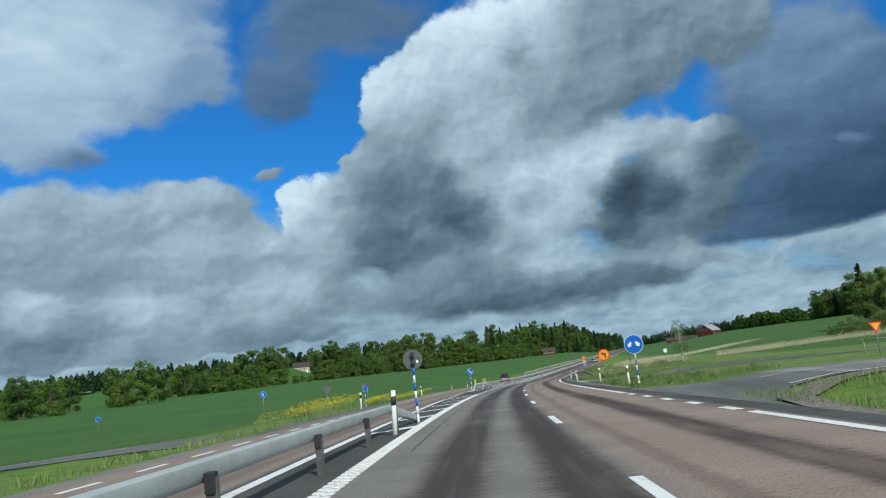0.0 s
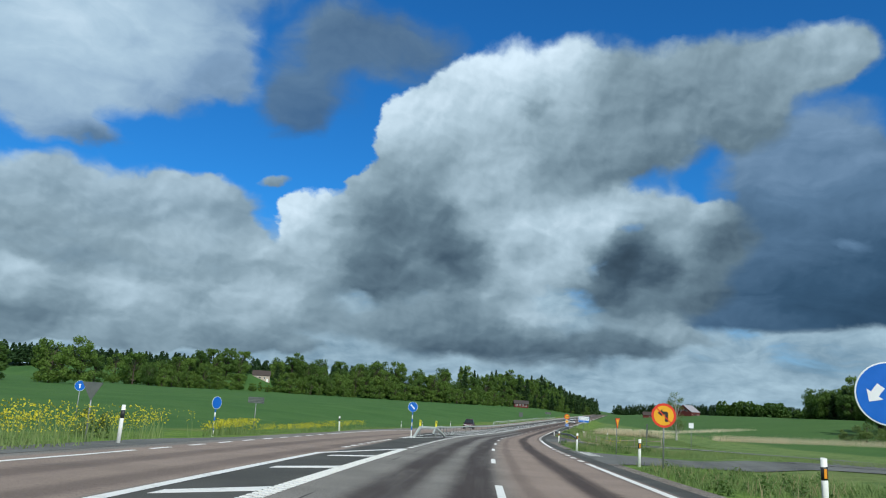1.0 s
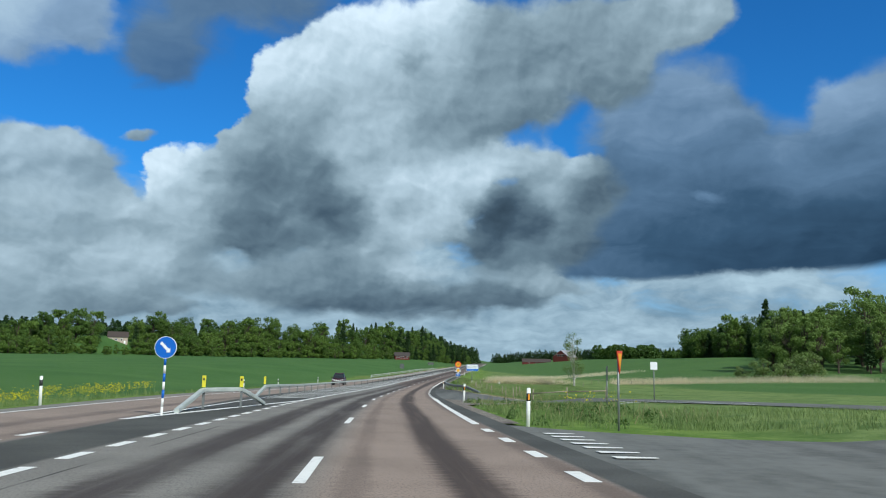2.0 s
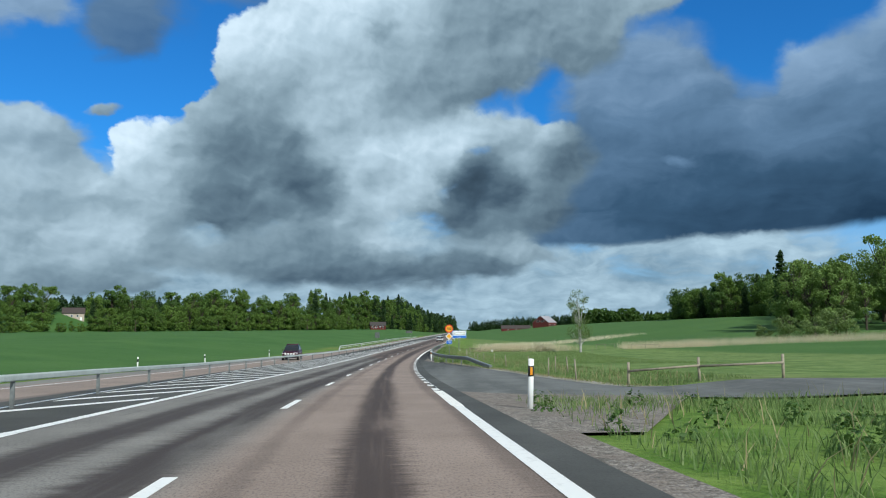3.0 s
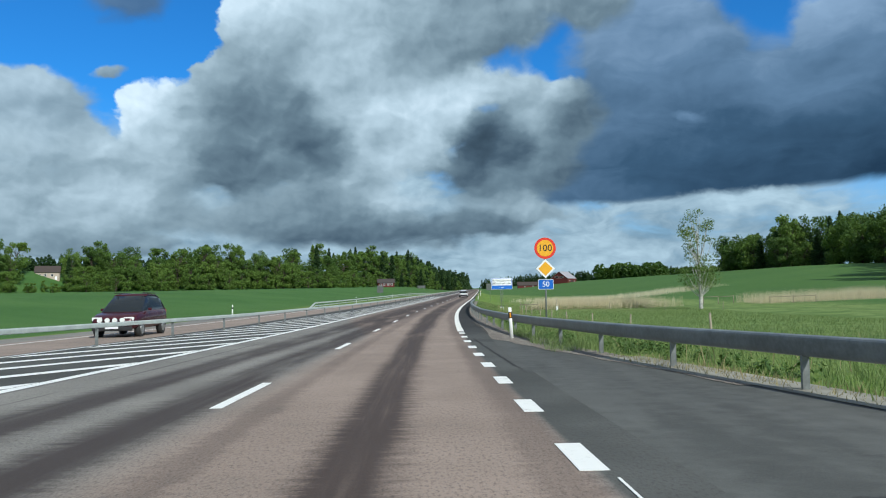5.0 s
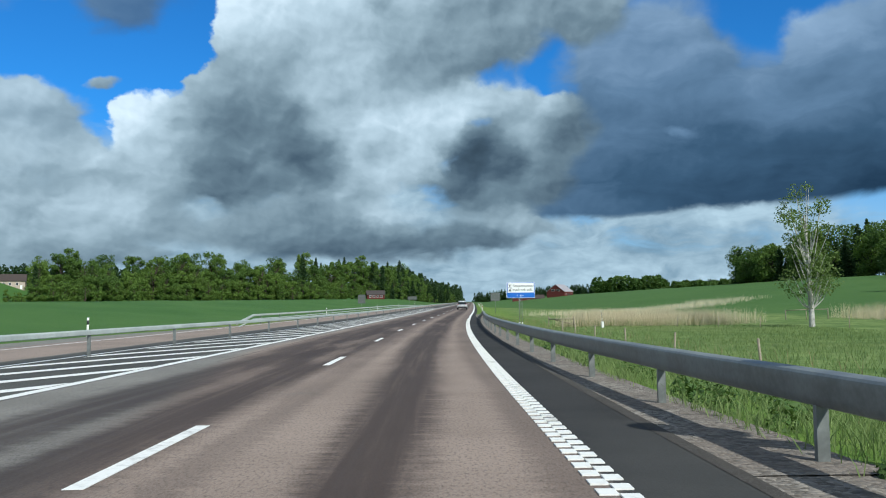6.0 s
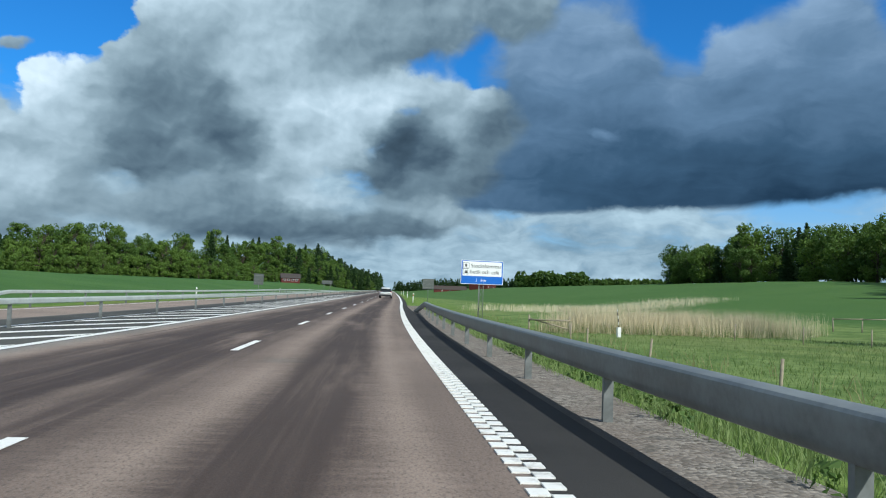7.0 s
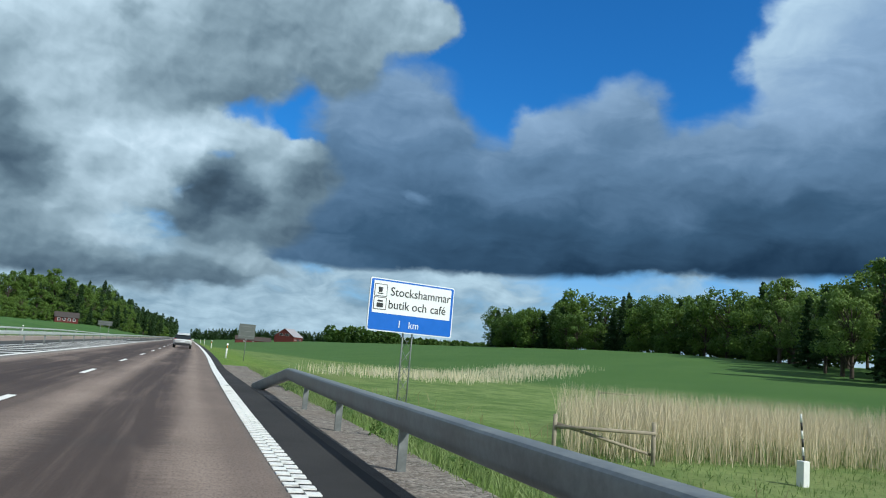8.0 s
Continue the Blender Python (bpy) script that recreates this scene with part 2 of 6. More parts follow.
    # fair-weather clouds all round, outside the great banks
    around = n.m("MAXIMUM", n.m("MAXIMUM", n.ramp(bearing, 48, 62), n.ramp(bearing, -50, -62)), n.ramp(height, 31, 38))
    body = n.m("MULTIPLY", n.ramp(plus((soft, 1.6, 0.5), (fine, 0.5, 0.5)), -0.30, 0.05), around)
    colour = n.mix(body, colour, n.mix(n.ramp(plus((relief, 2.0, 0.0), (soft, -1.0, 0.5)), -0.3, 0.4), (0.22, 0.245, 0.26), (0.62, 0.66, 0.67)))

    # small flat clouds in the light strip over the horizon
    strip_ = n.ramp(plus((soft, 1.0, 0.5), (wisps, 1.4, 0.5), (n.ramp(height, 3.0, 13.0, smooth=False), -0.5, 0.55), (n.ramp(bearing, 17.0, 25.0), -0.35, 0.0)), -0.45, 0.10)
    strip_ = n.m("MULTIPLY", strip_, n.ramp(height, 9.0, 14.0, 1.0, 0.0))
    tone = plus((relief, 1.6, 0.0), (wisps, 1.2, 0.42), (fine, 0.6, 0.5))
    colour = n.mix(n.ramp(height, -1.0, 13.0, 0.9, 0.0), colour, (0.44, 0.60, 0.74))
    colour = n.mix(strip_, colour, n.mix(n.ramp(tone, -0.25, 0.5, smooth=False), (0.20, 0.30, 0.38), (0.58, 0.72, 0.79)))

    def lay(colour, rows, noise_part, low, high, tone_part, stops, opacity=1.0, mask=None):
        thick, light = bank(rows)
        cover = n.m("MULTIPLY", n.ramp(n.m("MULTIPLY_ADD", noise_part, n.ramp(thick, 0.0, 0.3, smooth=False), thick), low, high), opacity)
        if mask is not None:
            cover = n.m("MULTIPLY", cover, mask)
        return n.mix(cover, colour, shades(n.m("ADD", light, tone_part), stops))

    ragged = plus((big, 0.7, 0.62), (wisps, 1.1, 0.5))
    crisp = plus((big, 0.7, 0.62), (fine, 0.5, 0.5))
    modelled = plus((relief, 0.70, 0.0), (fine, 0.12, 0.5), (soft, 0.10, 0.5))
    gentle = plus((relief, 0.22, 0.0), (wisps, 0.22, 0.5), (soft, 0.10, 0.5))

    # the thin dark veil, the pale cloud and the pale bank to the left
    colour = lay(colour, THIN_VEIL, ragged, 0.10, 1.1, gentle, GREY_CLOUD, 0.75)
    colour = lay(colour, LEFT_HIGH, ragged, 0.12, 0.95, gentle, BLUE_CLOUD)
    colour = lay(colour, LEFT_LOW + LEFT_FAR, ragged, 0.10, 0.75, modelled, GREY_CLOUD, 0.97)

    # the dark rain bank to the right, with a level base
    base = n.ramp(plus((height, 1.0, n.ramp(bearing, 10.0, 50.0, 5.9, 7.5, smooth=False)), (wisps, 1.6, 0.5)), -0.35, 0.5)
    colour = lay(colour, RAIN_BANK + RIGHT_BANK, plus((big, 0.35, 0.62), (wisps, 0.5, 0.5)), 0.10, 0.75, gentle, BLUE_CLOUD, 1.0, base)

    # the great white cumulus in the middle
    edge = n.ramp(plus((height, 0.02, 12.0), (bearing, 0.03, 0.0)), -0.3, 0.3, 0.62, 1.0)
    edge = n.m("MAXIMUM", edge, n.ramp(height, 6.5, 11.0, 1.3, 0.6))
    colour = lay(colour, TOWER_TOP + TOWER_LEFT + TOWER_MIDDLE + TOWER_BASE, crisp, 0.38, edge, modelled, GREY_CLOUD, 1.0,
                 n.ramp(plus((height, 1.0, 2.7), (wisps, 5.0, 0.5)), -1.0, 1.3))

    back = n.add("ShaderNodeBackground")
    n.put(back.inputs["Color"], colour)
    back.inputs["Strength"].default_value = 1.0
    n.tree.links.new(back.outputs[0], n.add("ShaderNodeOutputWorld").inputs[0])


SKY_TINT = (0.0245, 0.080, 0.134)
build_sky()


# ---------------------------------------------------------------- materials
def material(name, rough=0.6, metal=0.0, gloss=0.5):
    mat = bpy.data.materials.new(name)
    mat.use_nodes = True
    n = Nodes(mat.node_tree)
    out, bsdf = n.add("ShaderNodeOutputMaterial"), n.add("ShaderNodeBsdfPrincipled")
    n.tree.links.new(bsdf.outputs[0], out.inputs[0])
    bsdf.inputs["Roughness"].default_value, bsdf.inputs["Metallic"].default_value = rough, metal
    bsdf.inputs["Specular IOR Level"].default_value = gloss
    return mat, n, bsdf


def bump(n, bsdf, height, strength=0.3, distance=0.01):
    node = n.add("ShaderNodeBump")
    n.put(node.inputs["Height"], height)
    node.inputs["Strength"].default_value, node.inputs["Distance"].default_value = strength, distance
    n.tree.links.new(node.outputs[0], bsdf.inputs["Normal"])


def here(n):
    return n.add("ShaderNodeNewGeometry").outputs["Position"]


def plain(name, colour, rough=0.5, metal=0.0, spread=0.15, scale=6.0, bumpy=0.0, object_space=True):
    """Paint, metal or wood with two scales of wear."""
    mat, n, bsdf = material(name, rough, metal)
    at = n.add("ShaderNodeTexCoord").outputs["Object"] if object_space else here(n)
    a = n.noise(at, scale, 5.0, 0.6)
    b = n.noise(at, scale * 9, 3.0, 0.6)
    f = n.m("ADD", n.m("MULTIPLY", a, 0.65), n.m("MULTIPLY", b, 0.35))
    dark = tuple(c * (1 - spread) for c in colour)
    light = tuple(min(1, c * (1 + spread * 0.6)) for c in colour)
    n.put(bsdf.inputs["Base Color"], n.mix(n.ramp(f, 0.3, 0.7), dark, light))
    n.put(bsdf.inputs["Roughness"], n.ramp(f, 0.3, 0.7, rough * 0.85, min(1, rough * 1.2)))
    if bumpy:
        bump(n, bsdf, f, bumpy, 0.01)
    return mat


def road_surface():
    """Worn asphalt: reddish stone in the lanes, dark wheel tracks, grey elsewhere. UV: metres across and along."""
    mat, n, bsdf = material("road_surface", 0.75, gloss=0.22)
    across, along, _ = n.split(n.add("ShaderNodeUVMap").outputs[0])
    at = n.xyz(across, along, 0.0)
    wander = n.m("MULTIPLY", n.m("SUBTRACT", n.noise(n.xyz(n.m("MULTIPLY", across, 0.5), n.m("MULTIPLY", along, 0.06), 0.0), 1.0, 3.0, 0.6), 0.5), 0.5)
    # rough edges: short scuffs that run with the traffic
    scuff = n.noise(n.xyz(n.m("MULTIPLY", across, 1.8), n.m("MULTIPLY", along, 7.0), 0.0), 1.0, 6.0, 0.72)
    o = n.m("ADD", n.m("ADD", across, wander), n.m("MULTIPLY", n.m("SUBTRACT", scuff, 0.5), 0.68))
    streak = n.noise(n.xyz(n.m("MULTIPLY", across, 5.0), n.m("MULTIPLY", along, 0.12), 0.0), 1.0, 5.0, 0.65)
    patchy = n.noise(n.xyz(n.m("MULTIPLY", across, 0.8), n.m("MULTIPLY", along, 0.10), 3.0), 1.0, 4.0, 0.6)
    blotch = n.noise(at, 0.35, 5.0, 0.6)
    # reddish lane surface, greyer towards the middle of the road
    red = n.mix(n.ramp(blotch, 0.3, 0.7), (0.250, 0.184, 0.148), (0.335, 0.252, 0.206))
    grey = n.mix(n.ramp(blotch, 0.3, 0.7), (0.155, 0.150, 0.138), (0.235, 0.226, 0.206))
    inner = n.m("MULTIPLY", n.ramp(across, 3.6, 3.85, 1.0, 0.0), n.ramp(n.m("SUBTRACT", across, n.ramp(along, 165.0, 194.0, 0.0, -3.5)), -0.3, 0.6))
    # the oncoming lane lies further out once the hatched strip opens
    outer = n.m("SUBTRACT", across, n.ramp(along, 55.0, 135.0, -5.3, -8.7))
    inner = n.m("MAXIMUM", inner, n.m("MULTIPLY", n.ramp(outer, -4.4, -3.9), n.ramp(outer, -0.2, 0.2, 0.95, 0.0)))
    col = n.mix(n.m("MULTIPLY", inner, n.ramp(blotch, 0.15, 0.4)), grey, red)

    def track(centre, half, strength):
        # the tracks spread where the road runs straight
        d = n.m("DIVIDE", n.m("ABSOLUTE", n.m("SUBTRACT", o, centre)), n.ramp(along, 155.0, 206.0, 1.0, 1.95))
        return n.m("MULTIPLY", n.ramp(d, half * 0.35, half * 1.1, strength, 0.0), n.ramp(patchy, 0.28, 0.52, 0.5, 1.0))

    dark = 0.0
    for centre, half, strength in ((2.0, 0.52, 0.95), (-0.50, 0.6, 0.95), (-1.95, 0.62, 0.92), (3.55, 0.32, 0.5), (0.62, 0.22, 0.4), (-6.0, 0.5, 0.5), (-7.7, 0.5, 0.5)):
        dark = n.m("ADD", dark, track(centre, half, strength), clamp=True)
    dark = n.m("MULTIPLY", dark, n.ramp(streak, 0.30, 0.55, 0.8, 1.0))
    col = n.mix(n.m("MULTIPLY", dark, 0.95), col, (0.042, 0.027, 0.022))
    col = n.mix(n.ramp(streak, 0.55, 0.8, 0.0, 0.25), col, (0.10, 0.085, 0.08))
    col = n.mix(n.ramp(across, 3.7, 3.8, 0.0, 0.92), col, n.mix(n.ramp(along, 158.0, 180.0), n.mix(n.ramp(blotch, 0.3, 0.7), (0.056, 0.058, 0.054), (0.100, 0.102, 0.096)), n.mix(n.ramp(blotch, 0.3, 0.7), (0.011, 0.011, 0.012), (0.026, 0.025, 0.025))))
    shoulder = n.m("ADD", 0.0, n.m("MULTIPLY", n.ramp(across, -3.8, -3.6, 1.0, 0.0), n.ramp(outer, -0.1, 0.2)), clamp=True)
    col = n.mix(n.m("MULTIPLY", shoulder, 0.85), col, n.mix(n.ramp(blotch, 0.3, 0.7), (0.034, 0.037, 0.034), (0.064, 0.067, 0.061)))
    grain = n.noise(at, 55.0, 2.0, 0.7)
    speck = n.noise(n.xyz(n.m("MULTIPLY", across, 34.0), n.m("MULTIPLY", along, 15.0), 0.0), 1.0, 4.0, 0.75)
    col = n.mix(n.m("MULTIPLY", n.ramp(grain, 0.35, 0.7, 0.0, 0.45), n.m("MULTIPLY", n.ramp(dark, 0.0, 1.0, 1.0, 0.1), n.m("MULTIPLY", n.ramp(shoulder, 0.0, 1.0, 1.0, 0.25), n.ramp(across, 3.7, 3.8, 1.0, 0.06)))), col, (0.37, 0.33, 0.29))
    col = n.mix(n.ramp(speck, 0.28, 0.54, 0.65, 0.0), col, (0.045, 0.040, 0.037))
    # old sealed cracks along the lanes
    seam = n.m("ABSOLUTE", n.m("SUBTRACT", n.m("ADD", across, n.m("MULTIPLY", wander, 0.4)), -2.95))
    seam = n.m("MULTIPLY", n.ramp(seam, 0.012, 0.03, 0.8, 0.0), n.ramp(patchy, 0.45, 0.55))
    col = n.mix(seam, col, (0.03, 0.028, 0.027))
    crack = n.m("ABSOLUTE", n.m("SUBTRACT", n.m("ADD", across, n.m("MULTIPLY", n.m("SUBTRACT", scuff, 0.5), 0.25)), n.ramp(along, 150.0, 166.0, 4.3, 3.98, smooth=False)))
    crack = n.m("MULTIPLY", n.ramp(crack, 0.02, 0.05, 0.9, 0.0), n.m("MULTIPLY", n.ramp(along, 152.0, 154.0), n.ramp(along, 163.0, 166.0, 1.0, 0.0)))
    col = n.mix(crack, col, (0.022, 0.021, 0.020))
    n.put(bsdf.inputs["Base Color"], col)
    n.put(bsdf.inputs["Roughness"], n.ramp(dark, 0.0, 1.0, 0.85, 0.7))
    bump(n, bsdf, n.m("ADD", grain, n.m("MULTIPLY", speck, 0.5)), 0.35, 0.008)
    return mat


def grey_asphalt(name, dark=(0.086, 0.090, 0.084), light=(0.172, 0.177, 0.166), relaid=False):
    mat, n, bsdf = material(name, 0.85, gloss=0.22)
    at = here(n)
    a, b, c = n.noise(at, 0.3, 6.0, 0.62, 0.4), n.noise(at, 3.0, 4.0, 0.6), n.noise(at, 60.0, 2.0, 0.7)
    # bands worn by the traffic, and dark tar spots
    bands = n.noise(n.v("MULTIPLY", at, (0.75, 0.05, 0.0)), 1.0, 4.0, 0.55)
    f = n.m("ADD", n.m("ADD", n.m("MULTIPLY", a, 0.30), n.m("MULTIPLY", b, 0.25)), n.m("MULTIPLY", bands, 0.45))
    col = n.mix(n.ramp(f, 0.38, 0.60), dark, light)
    tar = n.noise(n.v("MULTIPLY", at, (1.3, 2.2, 0.0)), 0.8, 3.0, 0.5)
    col = n.mix(n.ramp(tar, 0.70, 0.73, 0.0, 0.8), col, (0.035, 0.034, 0.032))
    col = n.mix(n.ramp(c, 0.3, 0.75, 0.0, 0.3), col, (0.22, 0.21, 0.20))
    if relaid:
        y = n.m("MULTIPLY_ADD", a, 30.0, n.split(at)[1])
        col = n.mix(n.ramp(y, 140.0, 172.0, 0.0, 0.62), col, n.mix(n.ramp(f, 0.38, 0.60), (0.026, 0.026, 0.026), (0.062, 0.061, 0.058)))
    n.put(bsdf.inputs["Base Color"], col)
    bump(n, bsdf, c, 0.35, 0.008)
    return mat


def loose_gravel():
    """Tan and grey pebbles with dusty patches."""
    mat, n, bsdf = material("loose_gravel", 0.95, gloss=0.2)
    at = here(n)
    node = n.add("ShaderNodeTexVoronoi")
    n.put(node.inputs["Vector"], at)
    node.inputs["Scale"].default_value = 22.0
    tone = n.split(node.outputs["Color"])[0]
    col = n.mix(tone, (0.10, 0.088, 0.075), (0.36, 0.325, 0.285))
    big = n.noise(at, 0.9, 5.0, 0.6)
    col = n.mix(n.ramp(big, 0.35, 0.65, 0.0, 0.6), col, (0.19, 0.155, 0.130))
    col = n.mix(n.ramp(n.noise(at, 3.5, 4.0, 0.6), 0.52, 0.7, 0.0, 0.7), col, (0.10, 0.095, 0.085))
    n.put(bsdf.inputs["Base Color"], col)
    bump(n, bsdf, n.m("SUBTRACT", 1.0, node.outputs["Distance"]), 0.8, 0.02)
    return mat


def paint_line():
    mat, n, bsdf = material("road_paint", 0.55)
    at = here(n)
    a, b = n.noise(at, 9.0, 5.0, 0.7), n.noise(at, 1.2, 4.0, 0.6)
    wear = n.m("ADD", n.m("MULTIPLY", a, 0.6), n.m("MULTIPLY", b, 0.4))
    n.put(bsdf.inputs["Base Color"], n.mix(n.ramp(wear, 0.28, 0.5), (0.45, 0.43, 0.40), (0.86, 0.85, 0.81)))
    return mat


def ground_cover():
    """Grass by the road, green cornfields further off. UV: metres right of the road's middle line, and along it."""
    mat, n, bsdf = material("grass_and_crop", 0.9, gloss=0.15)
    across, along, _ = n.split(n.add("ShaderNodeUVMap").outputs[0])
    at = here(n)
    a, b, c = n.noise(at, 0.05, 6.0, 0.6, 0.5), n.noise(at, 0.8, 6.0, 0.65), n.noise(at, 11.0, 4.0, 0.7)
    verge = n.mix(n.ramp(b, 0.3, 0.7), (0.085, 0.165, 0.022), (0.180, 0.265, 0.055))
    verge = n.mix(n.ramp(a, 0.48, 0.75, 0.0, 0.55), verge, (0.20, 0.17, 0.075))
    meadow = n.mix(n.ramp(b, 0.3, 0.7), (0.105, 0.170, 0.045), (0.215, 0.285, 0.095))
    meadow = n.mix(n.ramp(a, 0.5, 0.7, 0.0, 0.5), meadow, (0.19, 0.20, 0.075))
    meadow = n.mix(n.ramp(n.noise(at, 0.25, 5.0, 0.6), 0.35, 0.55, 0.5, 0.0), meadow, (0.055, 0.115, 0.022))
    crop = n.mix(n.ramp(a, 0.3, 0.7), (0.056, 0.125, 0.030), (0.086, 0.165, 0.042))
    crop = n.mix(n.ramp(c, 0.3, 0.7, 0.25, 0.0), crop, (0.03, 0.11, 0.028))
    edge = n.m("MULTIPLY", n.m("SUBTRACT", a, 0.5), 10.0)
    left = n.ramp(n.m("ADD", across, edge), -24.0, -20.0, 1.0, 0.0)
    right = n.ramp(n.m("ADD", n.m("ADD", across, n.m("MULTIPLY", n.m("SUBTRACT", along, 250.0), 0.2)), edge), 42.0, 50.0)
    col = n.mix(n.ramp(across, 8.0, 14.0), verge, meadow)
    col = n.mix(left, col, crop)
    col = n.mix(right, col, n.mix(0.3, crop, (0.085, 0.150, 0.040)))
    # tufts and bare spots, finer than the fields' own tone
    tuft = n.noise(at, 4.5, 5.0, 0.7)
    col = n.mix(n.ramp(tuft, 0.30, 0.50, 0.45, 0.0), col, (0.030, 0.062, 0.012))
    col = n.mix(n.m("MULTIPLY", n.ramp(tuft, 0.56, 0.72, 0.0, 0.4), n.ramp(across, -20.0, -14.0)), col, (0.26, 0.27, 0.11))
    n.put(bsdf.inputs["Base Color"], col)
    bump(n, bsdf, n.m("ADD", c, b), 0.7, 0.06)
    return mat


def leaves(name, dark, light, glow=(0.16, 0.24, 0.03)):
    mat, n, bsdf = material(name, 0.6, gloss=0.3)
    info = n.add("ShaderNodeObjectInfo").outputs["Random"]
    isle = n.add("ShaderNodeNewGeometry").outputs["Random Per Island"]
    f = n.m("ADD", n.m("MULTIPLY", isle, 0.6), n.m("MULTIPLY", info, 0.5))
    col = n.mix(f, dark, light)
    n.put(bsdf.inputs["Base Color"], col)
    through_leaf = n.add("ShaderNodeBsdfTranslucent")
    n.put(through_leaf.inputs["Color"], n.mix(0.5, col, glow))
    both = n.add("ShaderNodeMixShader")
    both.inputs[0].default_value = 0.33
    n.tree.links.new(bsdf.outputs[0], both.inputs[1])
    n.tree.links.new(through_leaf.outputs[0], both.inputs[2])
    n.tree.links.new(both.outputs[0], [k for k in n.tree.nodes if k.type == "OUTPUT_MATERIAL"][0].inputs[0])
    return mat


ROAD_SURFACE, PAINT, GROUND = road_surface(), paint_line(), ground_cover()
ASPHALT = grey_asphalt("grey_asphalt", relaid=True)
PALE_ASPHALT = grey_asphalt("pale_asphalt", (0.17, 0.168, 0.155), (0.30, 0.295, 0.275))
GRAVEL = loose_gravel()
GRIT = grey_asphalt("dry_grit", (0.20, 0.19, 0.155), (0.40, 0.38, 0.32))
# dark colour that stands in for the guard rail's shadow
RAIL_SHADE = grey_asphalt("dark_earth", (0.035, 0.030, 0.025), (0.070, 0.060, 0.050))
STEEL = plain("galvanised_steel", (0.235, 0.25, 0.243), 0.45, 0.3, 0.35, 1.6)
PALE_STEEL = plain("pale_galvanised_steel", (0.52, 0.56, 0.53), 0.5, 0.2, 0.2, 1.6)
RUST = plain("rusty_steel", (0.12, 0.117, 0.11), 0.7, 0.3, 0.4, 8.0)
WHITE = plain("white_plastic", (0.78, 0.78, 0.75), 0.45, 0, 0.12, 5.0)
BLACK = plain("black_plastic", (0.025, 0.025, 0.027), 0.5, 0, 0.2)
AMBER = plain("amber_reflector", (0.75, 0.30, 0.02), 0.3, 0, 0.1)
BLUE = plain("sign_blue", (0.012, 0.13, 0.56), 0.4, 0, 0.08)
SIGN_WHITE = plain("sign_white", (0.82, 0.83, 0.84), 0.4, 0, 0.05)
SIGN_RED = plain("sign_red", (0.72, 0.05, 0.025), 0.4, 0, 0.08)
SIGN_YELLOW = plain("sign_yellow", (0.85, 0.42, 0.02), 0.4, 0, 0.06)
SIGN_BACK = plain("sign_back", (0.13, 0.14, 0.135), 0.55, 0.3, 0.2)
WOOD = plain("weathered_wood", (0.30, 0.26, 0.19), 0.85, 0, 0.35, 7.0, 0.4)
BARK = plain("bark", (0.075, 0.058, 0.042), 0.95, 0, 0.4, 3.0, 0.6)
BIRCH = plain("birch_bark", (0.50, 0.48, 0.45), 0.85, 0, 0.55, 2.2, 0.3)
LEAF = leaves("deciduous_leaves", (0.050, 0.105, 0.018), (0.155, 0.245, 0.042))
LEAF_DARK = leaves("broadleaf_dark", (0.034, 0.082, 0.016), (0.105, 0.180, 0.034))
NEEDLE = leaves("conifer_needles", (0.022, 0.056, 0.017), (0.056, 0.105, 0.032), (0.05, 0.09, 0.025))
BIRCH_LEAF = leaves("birch_leaves", (0.120, 0.185, 0.050), (0.230, 0.300, 0.100))


# ---------------------------------------------------------------- building helpers
def lerp_rows(rows, y):
    return float(np.interp(y, [r[0] for r in rows], [r[1] for r in rows]))


def step(a, b, v):
    u = min(1.0, max(0.0, (v - a) / (b - a)))
    return u * u * (3 - 2 * u)


# the lane line between the two near lanes: along, right, up
ROAD = [(-25, 23.97, 2.67), (0, 18.86, 2.15), (25, 14.32, 1.63), (50, 10.37, 1.02), (75, 7.02, 0.38), (100, 4.27, -0.28),
        (125, 2.13, -1.04), (150, 0.58, -1.62), (175, -0.40, -2.03), (200, -0.84, -2.22), (225, -0.78, -2.31), (250, -0.26, -2.32),
        (275, 0.52, -2.26), (320, 1.6, -2.15), (400, 3.2, -2.1), (1200, 17.0, -2.0)]


def curve_through(rows, column):
    """A smooth curve through the rows (monotone steps of y), with straight ends."""
    ys = [r[0] for r in rows]
    vs = [r[column] for r in rows]
    slopes = [(vs[1] - vs[0]) / (ys[1] - ys[0])]
    for i in range(1, len(ys) - 1):
        a, b = ys[i] - ys[i - 1], ys[i + 1] - ys[i]
        slopes.append(((vs[i] - vs[i - 1]) / a * b + (vs[i + 1] - vs[i]) / b * a) / (a + b))
    slopes.append((vs[-1] - vs[-2]) / (ys[-1] - ys[-2]))

    def value(y):
        if y <= ys[0]:
            return vs[0] + (y - ys[0]) * slopes[0]
        if y >= ys[-1]:
            return vs[-1] + (y - ys[-1]) * slopes[-1]
        i = max(k for k in range(len(ys) - 1) if ys[k] <= y)
        h = ys[i + 1] - ys[i]
        u = (y - ys[i]) / h
        return ((2 * u**3 - 3 * u**2 + 1) * vs[i] + (u**3 - 2 * u**2 + u) * h * slopes[i]
                + (3 * u**2 - 2 * u**3) * vs[i + 1] + (u**3 - u**2) * h * slopes[i + 1])

    return value


road_x, road_up = curve_through(ROAD, 1), curve_through(ROAD, 2)


def road_z(y):
    return road_up(max(y, -150.0))


